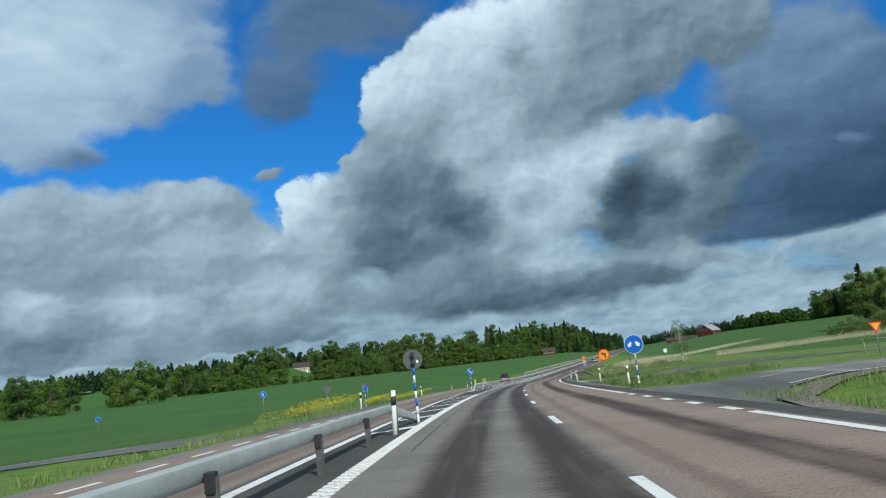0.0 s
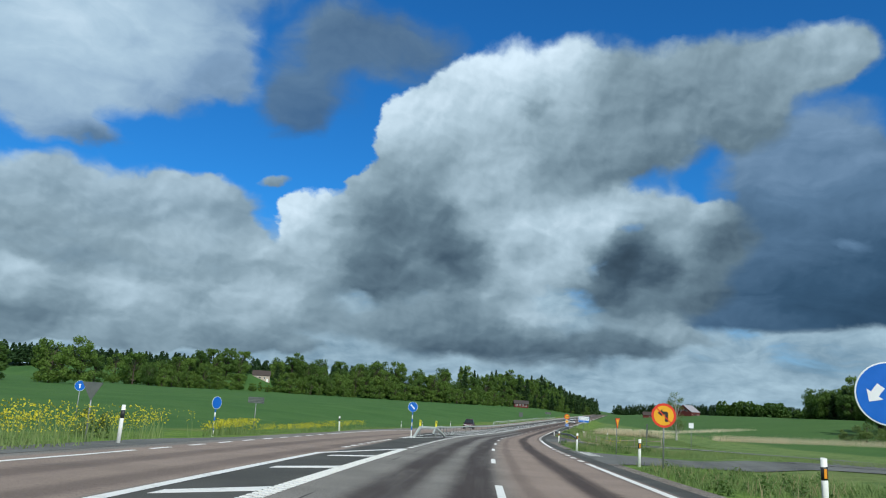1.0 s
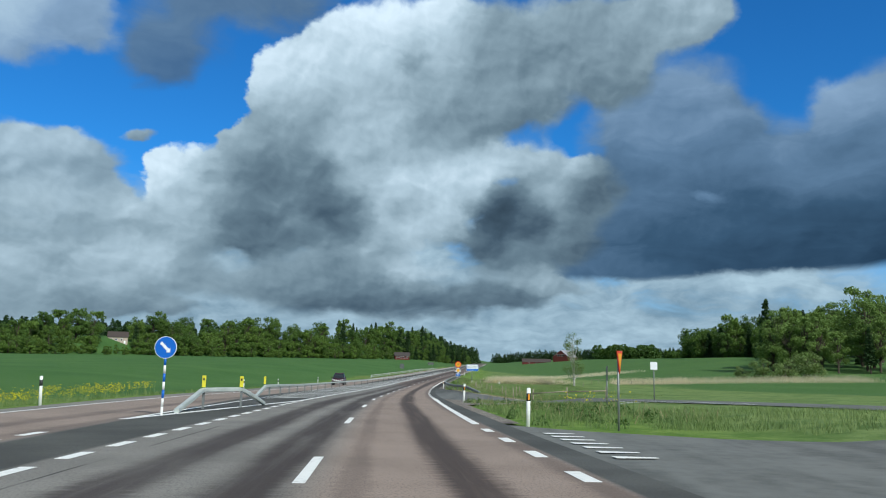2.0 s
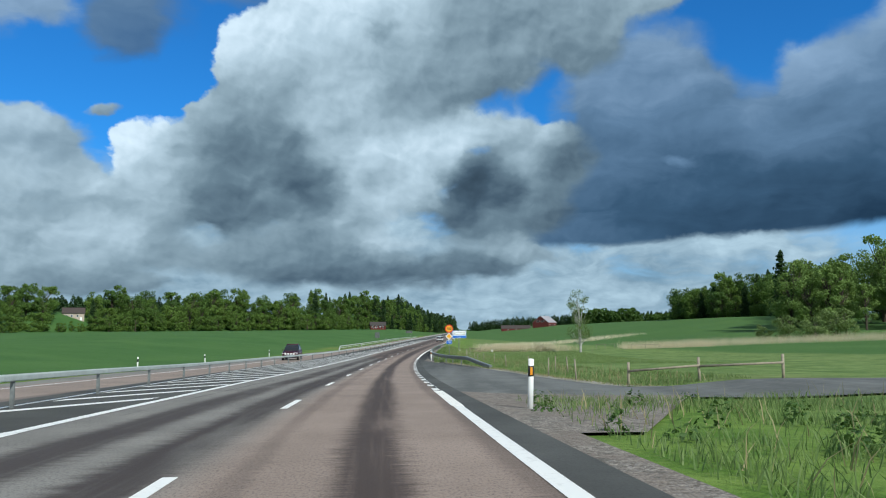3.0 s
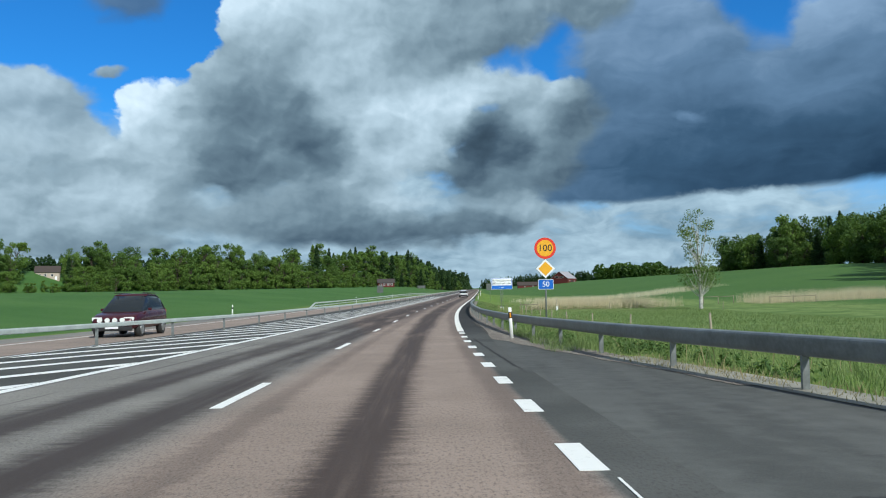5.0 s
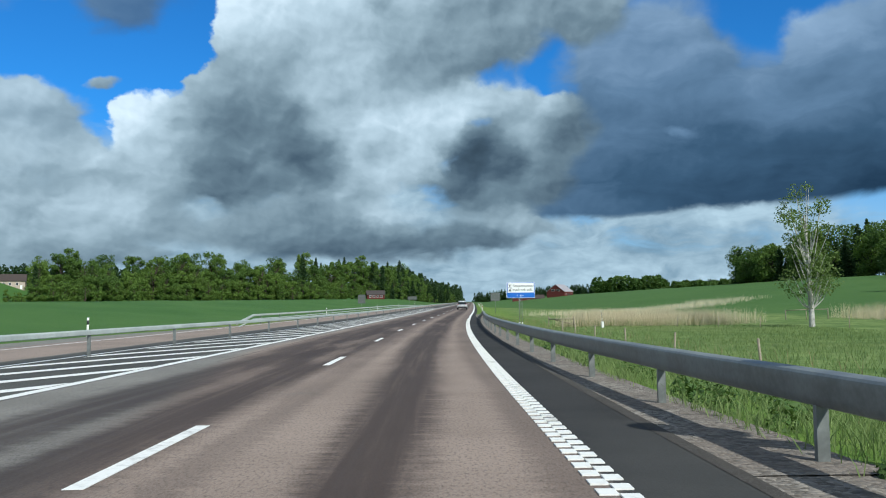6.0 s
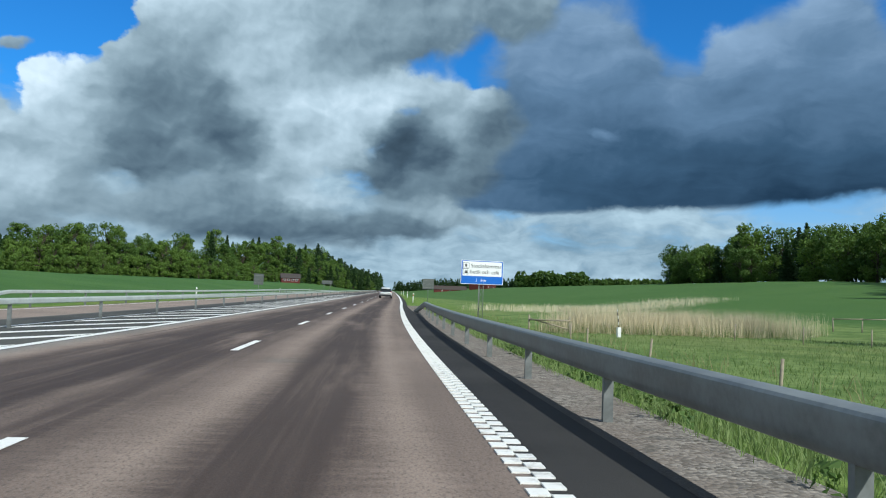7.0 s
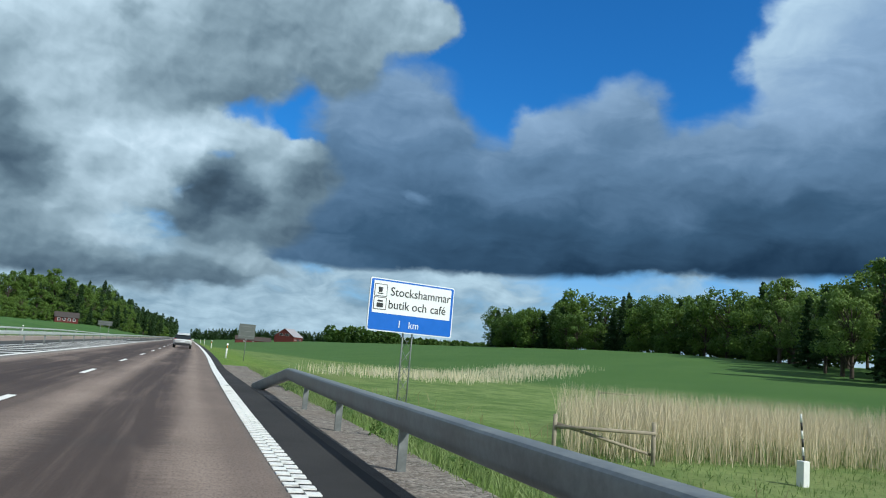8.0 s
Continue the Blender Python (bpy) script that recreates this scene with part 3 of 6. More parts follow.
def on_road(y, o, up=0.0):
    """A point o metres right of the lane line at station y."""
    slope = (road_x(y + 0.5) - road_x(y - 0.5))
    c = 1 / math.hypot(1, slope)
    return Vector((road_x(y) + o * c, y - o * slope * c, road_z(y) + up))


def heading(y):
    """Degrees by which the road turns left from +y at station y."""
    return math.degrees(math.atan(-(road_x(y + 0.5) - road_x(y - 0.5))))


LEFT_EDGE = [(-200, -10.0), (40, -10.2), (80, -11.2), (105, -13.0), (130, -15.2), (205, -14.8), (226, -12.7), (1300, -12.6)]
RIGHT_EDGE = [(-200, 4.4), (158, 4.4), (170, 4.72), (238, 4.72), (256, 4.4), (1300, 4.4)]


def wood_line(x):
    """How far along the wood across the left field begins."""
    return float(np.interp(x, (-900, -300, -262, -226, -160, -100, -62, -32, -8), (760, 560, 480, 575, 610, 648, 720, 830, 960)))


def land(x, y):
    """The height of the ground."""
    o = x - road_x(y)
    base = road_z(y)
    if o < 0:
        edge = lerp_rows(LEFT_EDGE, y)
        field = -1.3 + 0.0040 * min(y, 900) + 13.0 * step(4, 80, y - wood_line(x)) * step(0, -60, x)
        fall = base - 0.06 - 0.55 * step(edge - 0.8, edge - 4.0, o)
        return fall + (field - fall) * step(edge - 6, -62, o)
    bay = 10.5 * step(20, 60, y) * step(176, 150, y) + lerp_rows(RIGHT_EDGE, y) * (1 - step(20, 60, y) * step(176, 150, y))
    side = 0.28 - 1.0 * step(110, 225, y)
    fall = base - 0.06 + side * step(bay + 0.6, bay + 4.5, o)
    far = 0.080 * max(0.0, min(o, 122) - 34) * step(190, 430, y) + 0.02 * max(0.0, min(o, 300) - 34)
    return fall + far


def mesh_of(name, verts, faces, uvs=None):
    me = bpy.data.meshes.new(name)
    me.from_pydata([tuple(v) for v in verts], [], faces)
    if uvs is not None:
        layer = me.uv_layers.new(name="UVMap")
        flat = [c for loop in me.loops for c in uvs[loop.vertex_index]]
        layer.data.foreach_set("uv", flat)
    me.update()
    return me


def smooth(me, angle=None):
    me.polygons.foreach_set("use_smooth", [True] * len(me.polygons))
    if angle:
        me.set_sharp_from_angle(angle=radians(angle))
    return me


def part(name, data, mat, parent=None, label=""):
    """One mesh object, from a bmesh or a mesh, under a thing or a part."""
    if isinstance(data, bmesh.types.BMesh):
        me = bpy.data.meshes.new(name)
        data.to_mesh(me)
        data.free()
        data = me
    if mat and not data.materials:
        data.materials.append(mat)
    ob = new(name, data)
    if parent is not None:
        ob.parent = parent
    if label:
        tagged(ob, label)
    return ob


def box(size, at=(0, 0, 0), bevel=0.0, turn=None):
    bm = bmesh.new()
    m = Matrix.Translation(at) @ (turn or Matrix.Identity(4)) @ Matrix.Diagonal((*size, 1))
    bmesh.ops.create_cube(bm, size=1, matrix=m)
    if bevel:
        bmesh.ops.bevel(bm, geom=bm.edges[:], offset=bevel, segments=2, affect="EDGES", profile=0.6)
    return bm


def tube(a, b, r0, r1=None, sides=10):
    a, b = Vector(a), Vector(b)
    bm = bmesh.new()
    turn = (b - a).to_track_quat("Z", "Y").to_matrix().to_4x4()
    bmesh.ops.create_cone(bm, cap_ends=True, segments=sides, radius1=r0, radius2=r0 if r1 is None else r1, depth=(b - a).length,
                          matrix=Matrix.Translation((a + b) / 2) @ turn)
    for f in bm.faces:
        f.smooth = len(f.verts) == 4
    return bm


def plate(outline, thick, y=0.0):
    """An upright plate facing -y: outline in (x, z), front face at y."""
    bm = bmesh.new()
    front = [bm.verts.new((x, y, z)) for x, z in outline]
    back = [bm.verts.new((x, y + thick, z)) for x, z in outline]
    bm.faces.new(front)
    bm.faces.new(back[::-1])
    for i in range(len(outline)):
        j = (i + 1) % len(outline)
        bm.faces.new((front[j], front[i], back[i], back[j]))
    bmesh.ops.recalc_face_normals(bm, faces=bm.faces[:])
    return bm


def circle(r, sides=40, z=0.0, x=0.0):
    return [(x + r * math.cos(2 * math.pi * k / sides), z + r * math.sin(2 * math.pi * k / sides)) for k in range(sides)]


def rounded(w, h, r, z=0.0, x=0.0):
    out = []
    for cx, cz, a0 in ((w / 2 - r, h / 2 - r, 0), (-w / 2 + r, h / 2 - r, 90), (-w / 2 + r, -h / 2 + r, 180), (w / 2 - r, -h / 2 + r, 270)):
        for k in range(5):
            a = radians(a0 + k * 22.5)
            out.append((x + cx + r * math.cos(a), z + cz + r * math.sin(a)))
    return out


def lettering(text, size, mat, at, parent, name="lettering"):
    """Raised letters on an upright plate facing -y."""
    curve = bpy.data.curves.new(name, "FONT")
    curve.body, curve.size, curve.align_x, curve.align_y, curve.extrude, curve.resolution_u = text, size, "CENTER", "CENTER", 0.002, 3
    carrier = bpy.data.objects.new(name, curve)
    scene.collection.objects.link(carrier)
    me = bpy.data.meshes.new_from_object(carrier)
    bpy.data.objects.remove(carrier)
    bpy.data.curves.remove(curve)
    me.transform(Matrix.Translation(at) @ pose(0, 0, 0, 90))
    me.materials.clear()
    return part(name, me, mat, parent)


def sweep(points, profile, closed_profile=True):
    """A profile of (side, up) carried along points; side is to the right of the way."""
    verts, faces = [], []
    k = len(profile)
    for i, p in enumerate(points):
        q0, q1 = points[max(0, i - 1)], points[min(len(points) - 1, i + 1)]
        way = (Vector(q1) - Vector(q0)).normalized()
        right = way.cross(Vector((0, 0, 1))).normalized()
        up = right.cross(way)
        verts += [Vector(p) + right * s + up * u for s, u in profile]
    for i in range(len(points) - 1):
        for j in range(k if closed_profile else k - 1):
            a, b = i * k + j, i * k + (j + 1) % k
            faces.append((a, b, b + k, a + k))
    if closed_profile:
        faces += [tuple(range(k))[::-1], tuple(range((len(points) - 1) * k, len(points) * k))]
    return mesh_of("sweep", verts, faces)


def thing(name, m, label, category, group="", kind=""):
    ob = new(name)
    ob.matrix_world = m
    return tagged(ob, label, category, group, kind)


# ---------------------------------------------------------------- ground and road
def spaced(*spans):
    out = []
    for a, b, n in spans:
        out += [a + (b - a) * k / n for k in range(n)]
    return out + [spans[-1][1]]


def build_ground():
    ys = spaced((-900, -120, 12), (-120, 10, 26), (10, 340, 132), (340, 700, 36), (700, 1600, 20), (1600, 4200, 10))
    os_ = spaced((-2600, -500, 14), (-500, -120, 19), (-120, -16, 20), (-16, -9.2, 17), (-9.2, 4.0, 4), (4.0, 16, 30), (16, 60, 22), (60, 260, 40), (260, 2600, 16))
    verts, uvs, faces = [], [], []
    for y in ys:
        for o in os_:
            x = road_x(y) + o
            rough = 0.0 if -14 < o < 11 or (y < 125 and -112 < o < 64) else 0.25 * noise.noise((x * 0.05, y * 0.05, 0)) * min(1, (abs(o) - 10) / 20)
            verts.append((x, y, land(x, y) + rough))
            uvs.append((o, y))
    k = len(os_)
    for i in range(len(ys) - 1):
        for j in range(k - 1):
            a = i * k + j
            faces.append((a, a + 1, a + k + 1, a + k))
    part("ground", smooth(mesh_of("ground", verts, faces, uvs)), GROUND)


def strip(name, ys, left, right, up, mat, columns=1, kind="structure", parent=None, thick=0.0):
    """A sheet that follows the road between two offsets (numbers or rows of station, offset)."""
    at = lambda edge, y: edge if isinstance(edge, (int, float)) else lerp_rows(edge, y)
    verts, uvs, faces = [], [], []
    for y in ys:
        for c in range(columns + 1):
            o = at(left, y) + (at(right, y) - at(left, y)) * c / columns
            verts.append(on_road(y, o, up))
            uvs.append((o, y))
    k = columns + 1
    for i in range(len(ys) - 1):
        for c in range(columns):
            a = i * k + c
            faces.append((a, a + 1, a + k + 1, a + k))
    return part(name, smooth(mesh_of(name, verts, faces, uvs)), mat, parent)


build_ground()
ROAD_YS = spaced((-120, 340, 184), (340, 1200, 86))
road = strip("road", ROAD_YS, LEFT_EDGE, RIGHT_EDGE, 0.0, ROAD_SURFACE, 12)
tagged(road, "worn reddish asphalt road with dark wheel tracks", "road", kind="structure")
tagged(bpy.data.objects["ground"], "green fields and rough grass verges beside the road", "ground", kind="structure")


def draped(name, left, right, mat, up=0.03, columns=4):
    """A paved sheet on the ground between two edges of as many (x, y) points."""
    verts, faces = [], []
    fine = 6
    n = (len(left) - 1) * fine
    for i in range(n + 1):
        k, u = min(i // fine, len(left) - 2), (i - min(i // fine, len(left) - 2) * fine) / fine
        a = Vector(left[k]).lerp(Vector(left[k + 1]), u)
        b = Vector(right[k]).lerp(Vector(right[k + 1]), u)
        for c in range(columns + 1):
            p = a.lerp(b, c / columns)
            verts.append((p.x, p.y, land(p.x, p.y) + up))
    for i in range(n):
        for c in range(columns):
            q = i * (columns + 1) + c
            faces.append((q, q + 1, q + columns + 2, q + columns + 1))
    return part(name, smooth(mesh_of(name, verts, faces)), mat)


def yo(*rows):
    """Points on the ground plan from rows of (station, offset)."""
    return [tuple(on_road(y, o))[:2] for y, o in rows]


# side roads: a junction each side, and the loop road that comes back beside the lanes
side_roads = [
    draped("side_road", yo((13, 4.3), (18, 4.9), (21.5, 6.6), (23, 9)), yo((37, 4.3), (34.5, 5.6), (33.5, 8), (33.2, 9.5)), ASPHALT),
    draped("side_road", yo((23, 9), (23.5, 11), (24, 20), (22, 60)), yo((33.2, 9.5), (33, 11), (33, 20), (32, 60)), PALE_ASPHALT),
    draped("side_road", yo((59, 4.3), (61, 5.8), (62.5, 9), (63.5, 14), (64.5, 22), (66, 40)), yo((78, 4.3), (75.5, 6.2), (73.5, 9), (72.5, 14), (72, 22), (73, 40)), ASPHALT),
    draped("side_road", yo((72, 15), (80, 21), (88, 25), (94, 22), (98.5, 16), (103, 11), (104, 7.5), (105.6, 5.4), (107, 4.3)),
           yo((70, 24), (79, 28), (90, 32), (102, 31), (108, 22), (109, 14), (109.6, 10.4), (110.5, 10.2), (111, 10.1)), ASPHALT, 0.05),
    draped("side_road", yo((107, 4.3), (120, 4.3), (135, 4.3), (150, 4.3), (160, 4.3), (168, 4.3)), yo((111, 10.1), (120, 9.7), (136, 8.9), (150, 7.3), (160, 5.6), (168, 4.6)), ASPHALT),
    draped("side_road", yo((26, -9.9), (33, -10.8), (35, -16), (32, -30), (16, -60), (-10, -100)), yo((62, -10.2), (52, -11.5), (46, -17), (41, -29), (25, -60), (0, -100)), ASPHALT, 0.03),
]
for ob in side_roads:
    tagged(ob, "patched grey asphalt side road joining the main road", "side road", kind="structure")
GRAVEL_EDGE = [(150, 7.25), (156, 6.3), (160, 5.6), (164, 5.0), (168, 4.5), (173, 4.3)]
GRAVEL_SIDE = [(150, 7.7), (160, 6.55), (170, 6.1), (173, 6.0)]
edge_ys = spaced((150, 173, 26))
loose = draped("gravel_shoulder", yo(*[(y, lerp_rows(GRAVEL_EDGE, y) - random.uniform(0.0, 0.26) * step(173, 168, y)) for y in edge_ys]), yo(*[(y, lerp_rows(GRAVEL_SIDE, y)) for y in edge_ys]), GRAVEL, 0.04)
tagged(loose, "loose gravel between the narrowing asphalt and the grass", "shoulder", kind="structure")
shoulder = strip("gravel_shoulder", spaced((172.5, 262, 45)), 4.3, [(172.5, 5.9), (185, 5.75), (262, 5.7)], -0.012, GRAVEL, 3)
tagged(shoulder, "gravel shoulder between the asphalt and the grass", "shoulder", kind="structure")
# the rail's shadow, laid as a dark strip where asphalt meets gravel
shade_strip = strip("asphalt_edge", spaced((168, 238, 50)), [(168, 4.62), (170, 4.68), (238, 4.68)], [(168, 4.70), (172, 4.82), (182, 4.86), (195, 4.8), (238, 4.84)], 0.004, RAIL_SHADE, 2)
tagged(shade_strip, "dark strip painted as the guard rail's shadow along the asphalt edge", "road edge", kind="structure")
corner = [(11, 4.45), (15, 4.75), (18.4, 5.4), (20.6, 7.0), (22.2, 9.5), (22.9, 14.0)]
tagged(draped("gravel_edge", yo(*[(y + 0.5, o - 0.15) for y, o in corner]), yo(*[(y - 0.7, o + 0.3) for y, o in corner]), GRAVEL, 0.045, 3), "gravel rim round the grass corner of the side road", "gravel", kind="structure")
bay_side = [(109.5, 11.2), (111, 10.05), (116, 9.85), (120, 9.65), (128, 9.3), (136, 8.85), (143, 8.1), (150, 7.25), (156, 6.3)]
bay_gravel = draped("gravel_edge", yo(*bay_side), yo(*[(y, o + 0.62 + 0.4 * ((k * 7) % 3) / 2) for k, (y, o) in enumerate(bay_side)]), GRIT, 0.04, 2)
tagged(bay_gravel, "pale gravel along the grass edge of the side road", "gravel", kind="structure")
gore_far = [(107.2, 4.5), (106.5, 5.05), (106.1, 5.5), (105.7, 5.8), (105.3, 6.2), (105.2, 6.9), (104.7, 7.7), (104.5, 8.8), (104.2, 10.4)]
gore_near = [(106.9, 4.2), (105.5, 4.2), (104.5, 4.2), (103.4, 4.2), (102.0, 4.2), (99.5, 4.2), (97.0, 4.3), (95.0, 5.0), (95.0, 6.0)]
gore = draped("gravel_patch", yo(*gore_far), yo(*gore_near), GRAVEL, 0.052, 8)
tagged(gore, "patch of loose gravel beside the asphalt", "gravel", kind="structure")
for y0, y1 in ((-60, 13), (37, 59), (78, 103)):
    tagged(strip("gravel_shoulder", spaced((y0, y1, 20)), 4.3, 4.95, -0.012, GRAVEL, 1), "gravel shoulder between the asphalt and the grass", "shoulder", kind="structure")


# ---------------------------------------------------------------- road markings
def mark(name, corners, up=0.007, thick=0.004):
    """A painted patch with corners (station, offset), in order round it."""
    top = [on_road(y, o, up) for y, o in corners]
    low = [p - Vector((0, 0, thick)) for p in top]
    n = len(top)
    faces = [tuple(range(n))] + [(i, i + n, (i + 1) % n + n, (i + 1) % n) for i in range(n)]
    me = mesh_of(name, top + low, faces)
    bm = bmesh.new()
    bm.from_mesh(me)
    bmesh.ops.recalc_face_normals(bm, faces=bm.faces[:])
    bm.to_mesh(me)
    bm.free()
    return part(name, me, PAINT, road)


def long_line(name, y0, y1, offset, width):
    at = lambda y: offset if isinstance(offset, (int, float)) else lerp_rows(offset, y)
    k = max(1, int((y1 - y0) / 2.5))
    ys = [y0 + (y1 - y0) * i / k for i in range(k + 1)]
    verts, faces = [], []
    for y in ys:
        verts += [on_road(y, at(y) - width / 2, 0.007), on_road(y, at(y) + width / 2, 0.007)]
    for i in range(k):
        faces.append((2 * i, 2 * i + 1, 2 * i + 3, 2 * i + 2))
    return part(name, mesh_of(name, verts, faces), PAINT, road)


EDGE = [(-120, 3.4), (75, 3.52), (105, 3.76), (165, 3.72), (200, 3.76), (240, 3.9), (300, 3.85), (1200, 3.8)]
edge_at = lambda y: lerp_rows(EDGE, y)
INNER = [(-120, -3.55), (105, -3.55), (118, -3.85), (300, -3.8), (1200, -3.8)]
OUTER = [(-120, -4.95), (30, -5.0), (52, -5.4), (78, -5.95), (98, -6.2), (117, -7.35), (137, -8.4), (152, -8.7), (165, -8.4), (178, -7.85), (190, -7.6), (213, -6.9), (235, -6.75), (300, -6.6), (1200, -6.6)]
FAR_EDGE = [(-120, -8.85), (45, -8.9), (82, -10.3), (100, -11.0), (130, -12.2), (1200, -11.6)]

# lane line: three metres of paint, nine of gap, measured along the curve
y = 8.5
while y > -80:
    y -= 12 / math.hypot(1, road_x(y + 0.5) - road_x(y - 0.5))
while y < 620:
    k = 1 / math.hypot(1, road_x(y + 0.5) - road_x(y - 0.5))
    mark("lane_dash", [(y - 3 * k, -0.075), (y - 3 * k, 0.075), (y, 0.075), (y, -0.075)])
    y += 12 * k

long_line("edge_line", -100, 15.2, EDGE, 0.22)
long_line("edge_line", 30, 57.5, EDGE, 0.22)
long_line("edge_line", 77, 100.5, EDGE, 0.22)
long_line("edge_line", 243, 900, EDGE, 0.24)


def raised_bars(name, y0, y1, offset_at, width=0.27):
    """The ribbed edge line: two rows of short raised bars, staggered."""
    verts, faces = [], []
    y = y0
    while y < y1:
        for side in (0, 1):
            a = offset_at(y) - width / 2 + side * width / 2
            b = a + width / 2 - 0.003
            s = y - (0.15 if side else 0.0)
            k = len(verts)
            for up in (0.012, 0.0):
                for q, o in ((s, a), (s, b), (s + 0.16, b), (s + 0.16, a)):
                    verts.append(on_road(q, o, up))
            faces += [(k, k + 1, k + 2, k + 3)] + [(k + i, k + 4 + i, k + 4 + (i + 1) % 4, k + (i + 1) % 4) for i in range(4)]
        y += 0.30
    return tagged(part(name, mesh_of(name, verts, faces), PAINT, road), kind="stuff")


raised_bars("ribbed_edge_line", 100.6, 107.4, edge_at)
raised_bars("ribbed_edge_line", 171, 243, edge_at)
raised_bars("ribbed_inner_line", -6, 57, lambda y: lerp_rows(INNER, y), 0.3)
# short edge dashes across the side roads
for first, last in ((16.0, 29.5), (59, 76.5), (107.95, 169)):
    y = first
    while y < last:
        mark("edge_dash", [(y, edge_at(y) - 0.11), (y, edge_at(y) + 0.11), (y + 1.08, edge_at(y) + 0.11), (y + 1.08, edge_at(y) - 0.11)])
        y += 3.0 if y < 100 else 3.04
for k in range(12):
    y = 109.6 + 3.04 * k
    o = edge_at(y) + 0.09
    mark("chalk_line", [(y, o), (y, o + 0.022), (y + 0.75 + 0.2 * (k % 3), o + 0.03), (y + 0.75 + 0.2 * (k % 3), o + 0.008)])
# the island of hatching before the left-turn lane, its turn-lane dashes, and the hatching beside the median barrier
long_line("hatching_border", -100, -6, INNER, 0.27)
long_line("hatching_border", 57, 59.5, INNER, 0.27)
long_line("hatching_border", -100, 52, OUTER, 0.22)
mark("hatching_border", [(52, -5.5), (52, -5.28), (59.5, -3.42), (59.5, -3.68)])
for k in range(6):
    y = 20.2 + 6.05 * k
    mark("hatch_stripe", [(y, -4.85), (y + 0.6, -4.85), (y + 2.1, -3.72), (y + 1.3, -3.72)])
y = 61
while y < 96:
    mark("turn_lane_dash", [(y, -3.62), (y, -3.42), (y + 1.0, -3.42), (y + 1.0, -3.62)])
    if y < 77:
        mark("turn_lane_dash", [(y - 4, lerp_rows(OUTER, y) - 0.1), (y - 4, lerp_rows(OUTER, y) + 0.1), (y - 3, lerp_rows(OUTER, y) + 0.1), (y - 3, lerp_rows(OUTER, y) - 0.1)])
    y += 2.0
long_line("hatching_border", 77, 700, OUTER, 0.17)
mark("hatching_border", [(77, -6.1), (77, -5.85), (96.2, -3.45), (96.2, -3.7)])
long_line("hatching_border", 96, 700, INNER, 0.24)
y = 100.0
while y < 330:
    out = lerp_rows(OUTER, y + 0.5) + 0.3
    run = 2.15 * (-3.95 - out)
    mark("hatch_stripe", [(y, out), (y + 0.9, out), (y + 0.9 + run, -4.0), (y + run, -4.0)])
    y += 4.2
long_line("far_edge_line", -100, 12, FAR_EDGE, 0.16)
long_line("far_edge_line", 36, 47, FAR_EDGE, 0.16)
long_line("far_edge_line", 74, 600, FAR_EDGE, 0.16)
for k in range(9):
    mark("edge_dash", [(13 + 2.9 * k, -8.95), (13 + 2.9 * k, -8.8), (14.4 + 2.9 * k, -8.8), (14.4 + 2.9 * k, -8.95)])
for k in range(9):
    y = 48 + 2.9 * k
    mark("edge_dash", [(y, lerp_rows(FAR_EDGE, y) - 0.08), (y, lerp_rows(FAR_EDGE, y) + 0.08), (y + 1.3, lerp_rows(FAR_EDGE, y + 1.3) + 0.08), (y + 1.3, lerp_rows(FAR_EDGE, y + 1.3) - 0.08)])
# yield bars where the side road meets the lane, and its white kerb line
for k in range(7):
    y = 68.25 + 0.95 * k
    mark("yield_bar", [(y, 4.82), (y + 0.34, 4.82), (y + 0.18, 5.55), (y + 0.06, 5.55)], -0.02)


def ground_line(name, a, b, width, up):
    a, b = Vector(a), Vector(b)
    side = Vector((-(b - a).y, (b - a).x)).normalized() * width / 2
    verts = []
    for k in range(9):
        p = a.lerp(b, k / 8)
        for q in (p - side, p + side):
            verts.append((q.x, q.y, land(q.x, q.y) + up))
    return part(name, mesh_of(name, verts, [(2 * k, 2 * k + 1, 2 * k + 3, 2 * k + 2) for k in range(8)]), PAINT, road)
ground_line("side_road_line", (18.1, 99.4), (24.9, 98.8), 0.26, 0.10)
ground_line("side_road_line", (17.8, 97.6), (24.5, 96.4), 0.26, 0.10)
ground_line("side_road_line", on_road(22.4, 6.9).xy, on_road(24.2, 12.5).xy, 0.15, 0.05)
ground_line("side_road_line", on_road(41.3, -22).xy, on_road(25.5, -58).xy, 0.15, 0.05)
for k in range(5):
    ground_line("side_road_line", on_road(28.3, 8 + 6 * k).xy, on_road(28.4, 11 + 6 * k).xy, 0.13, 0.05)


# ---------------------------------------------------------------- guard rails
BEAM = [(-0.02, 0.03), (-0.055, 0.045), (-0.078, 0.08), (-0.088, 0.12), (-0.092, 0.17), (-0.098, 0.225), (-0.102, 0.265), (-0.098, 0.29),
        (-0.082, 0.31), (-0.06, 0.318), (0.09, 0.318), (0.11, 0.305), (0.115, 0.28), (0.105, 0.12), (0.07, 0.05), (0.02, 0.03)]
TUBE_BEAM = [(-0.06, 0.0), (0.06, 0.0), (0.075, 0.02), (0.075, 0.12), (0.055, 0.15), (-0.055, 0.15), (-0.075, 0.12), (-0.075, 0.02)]


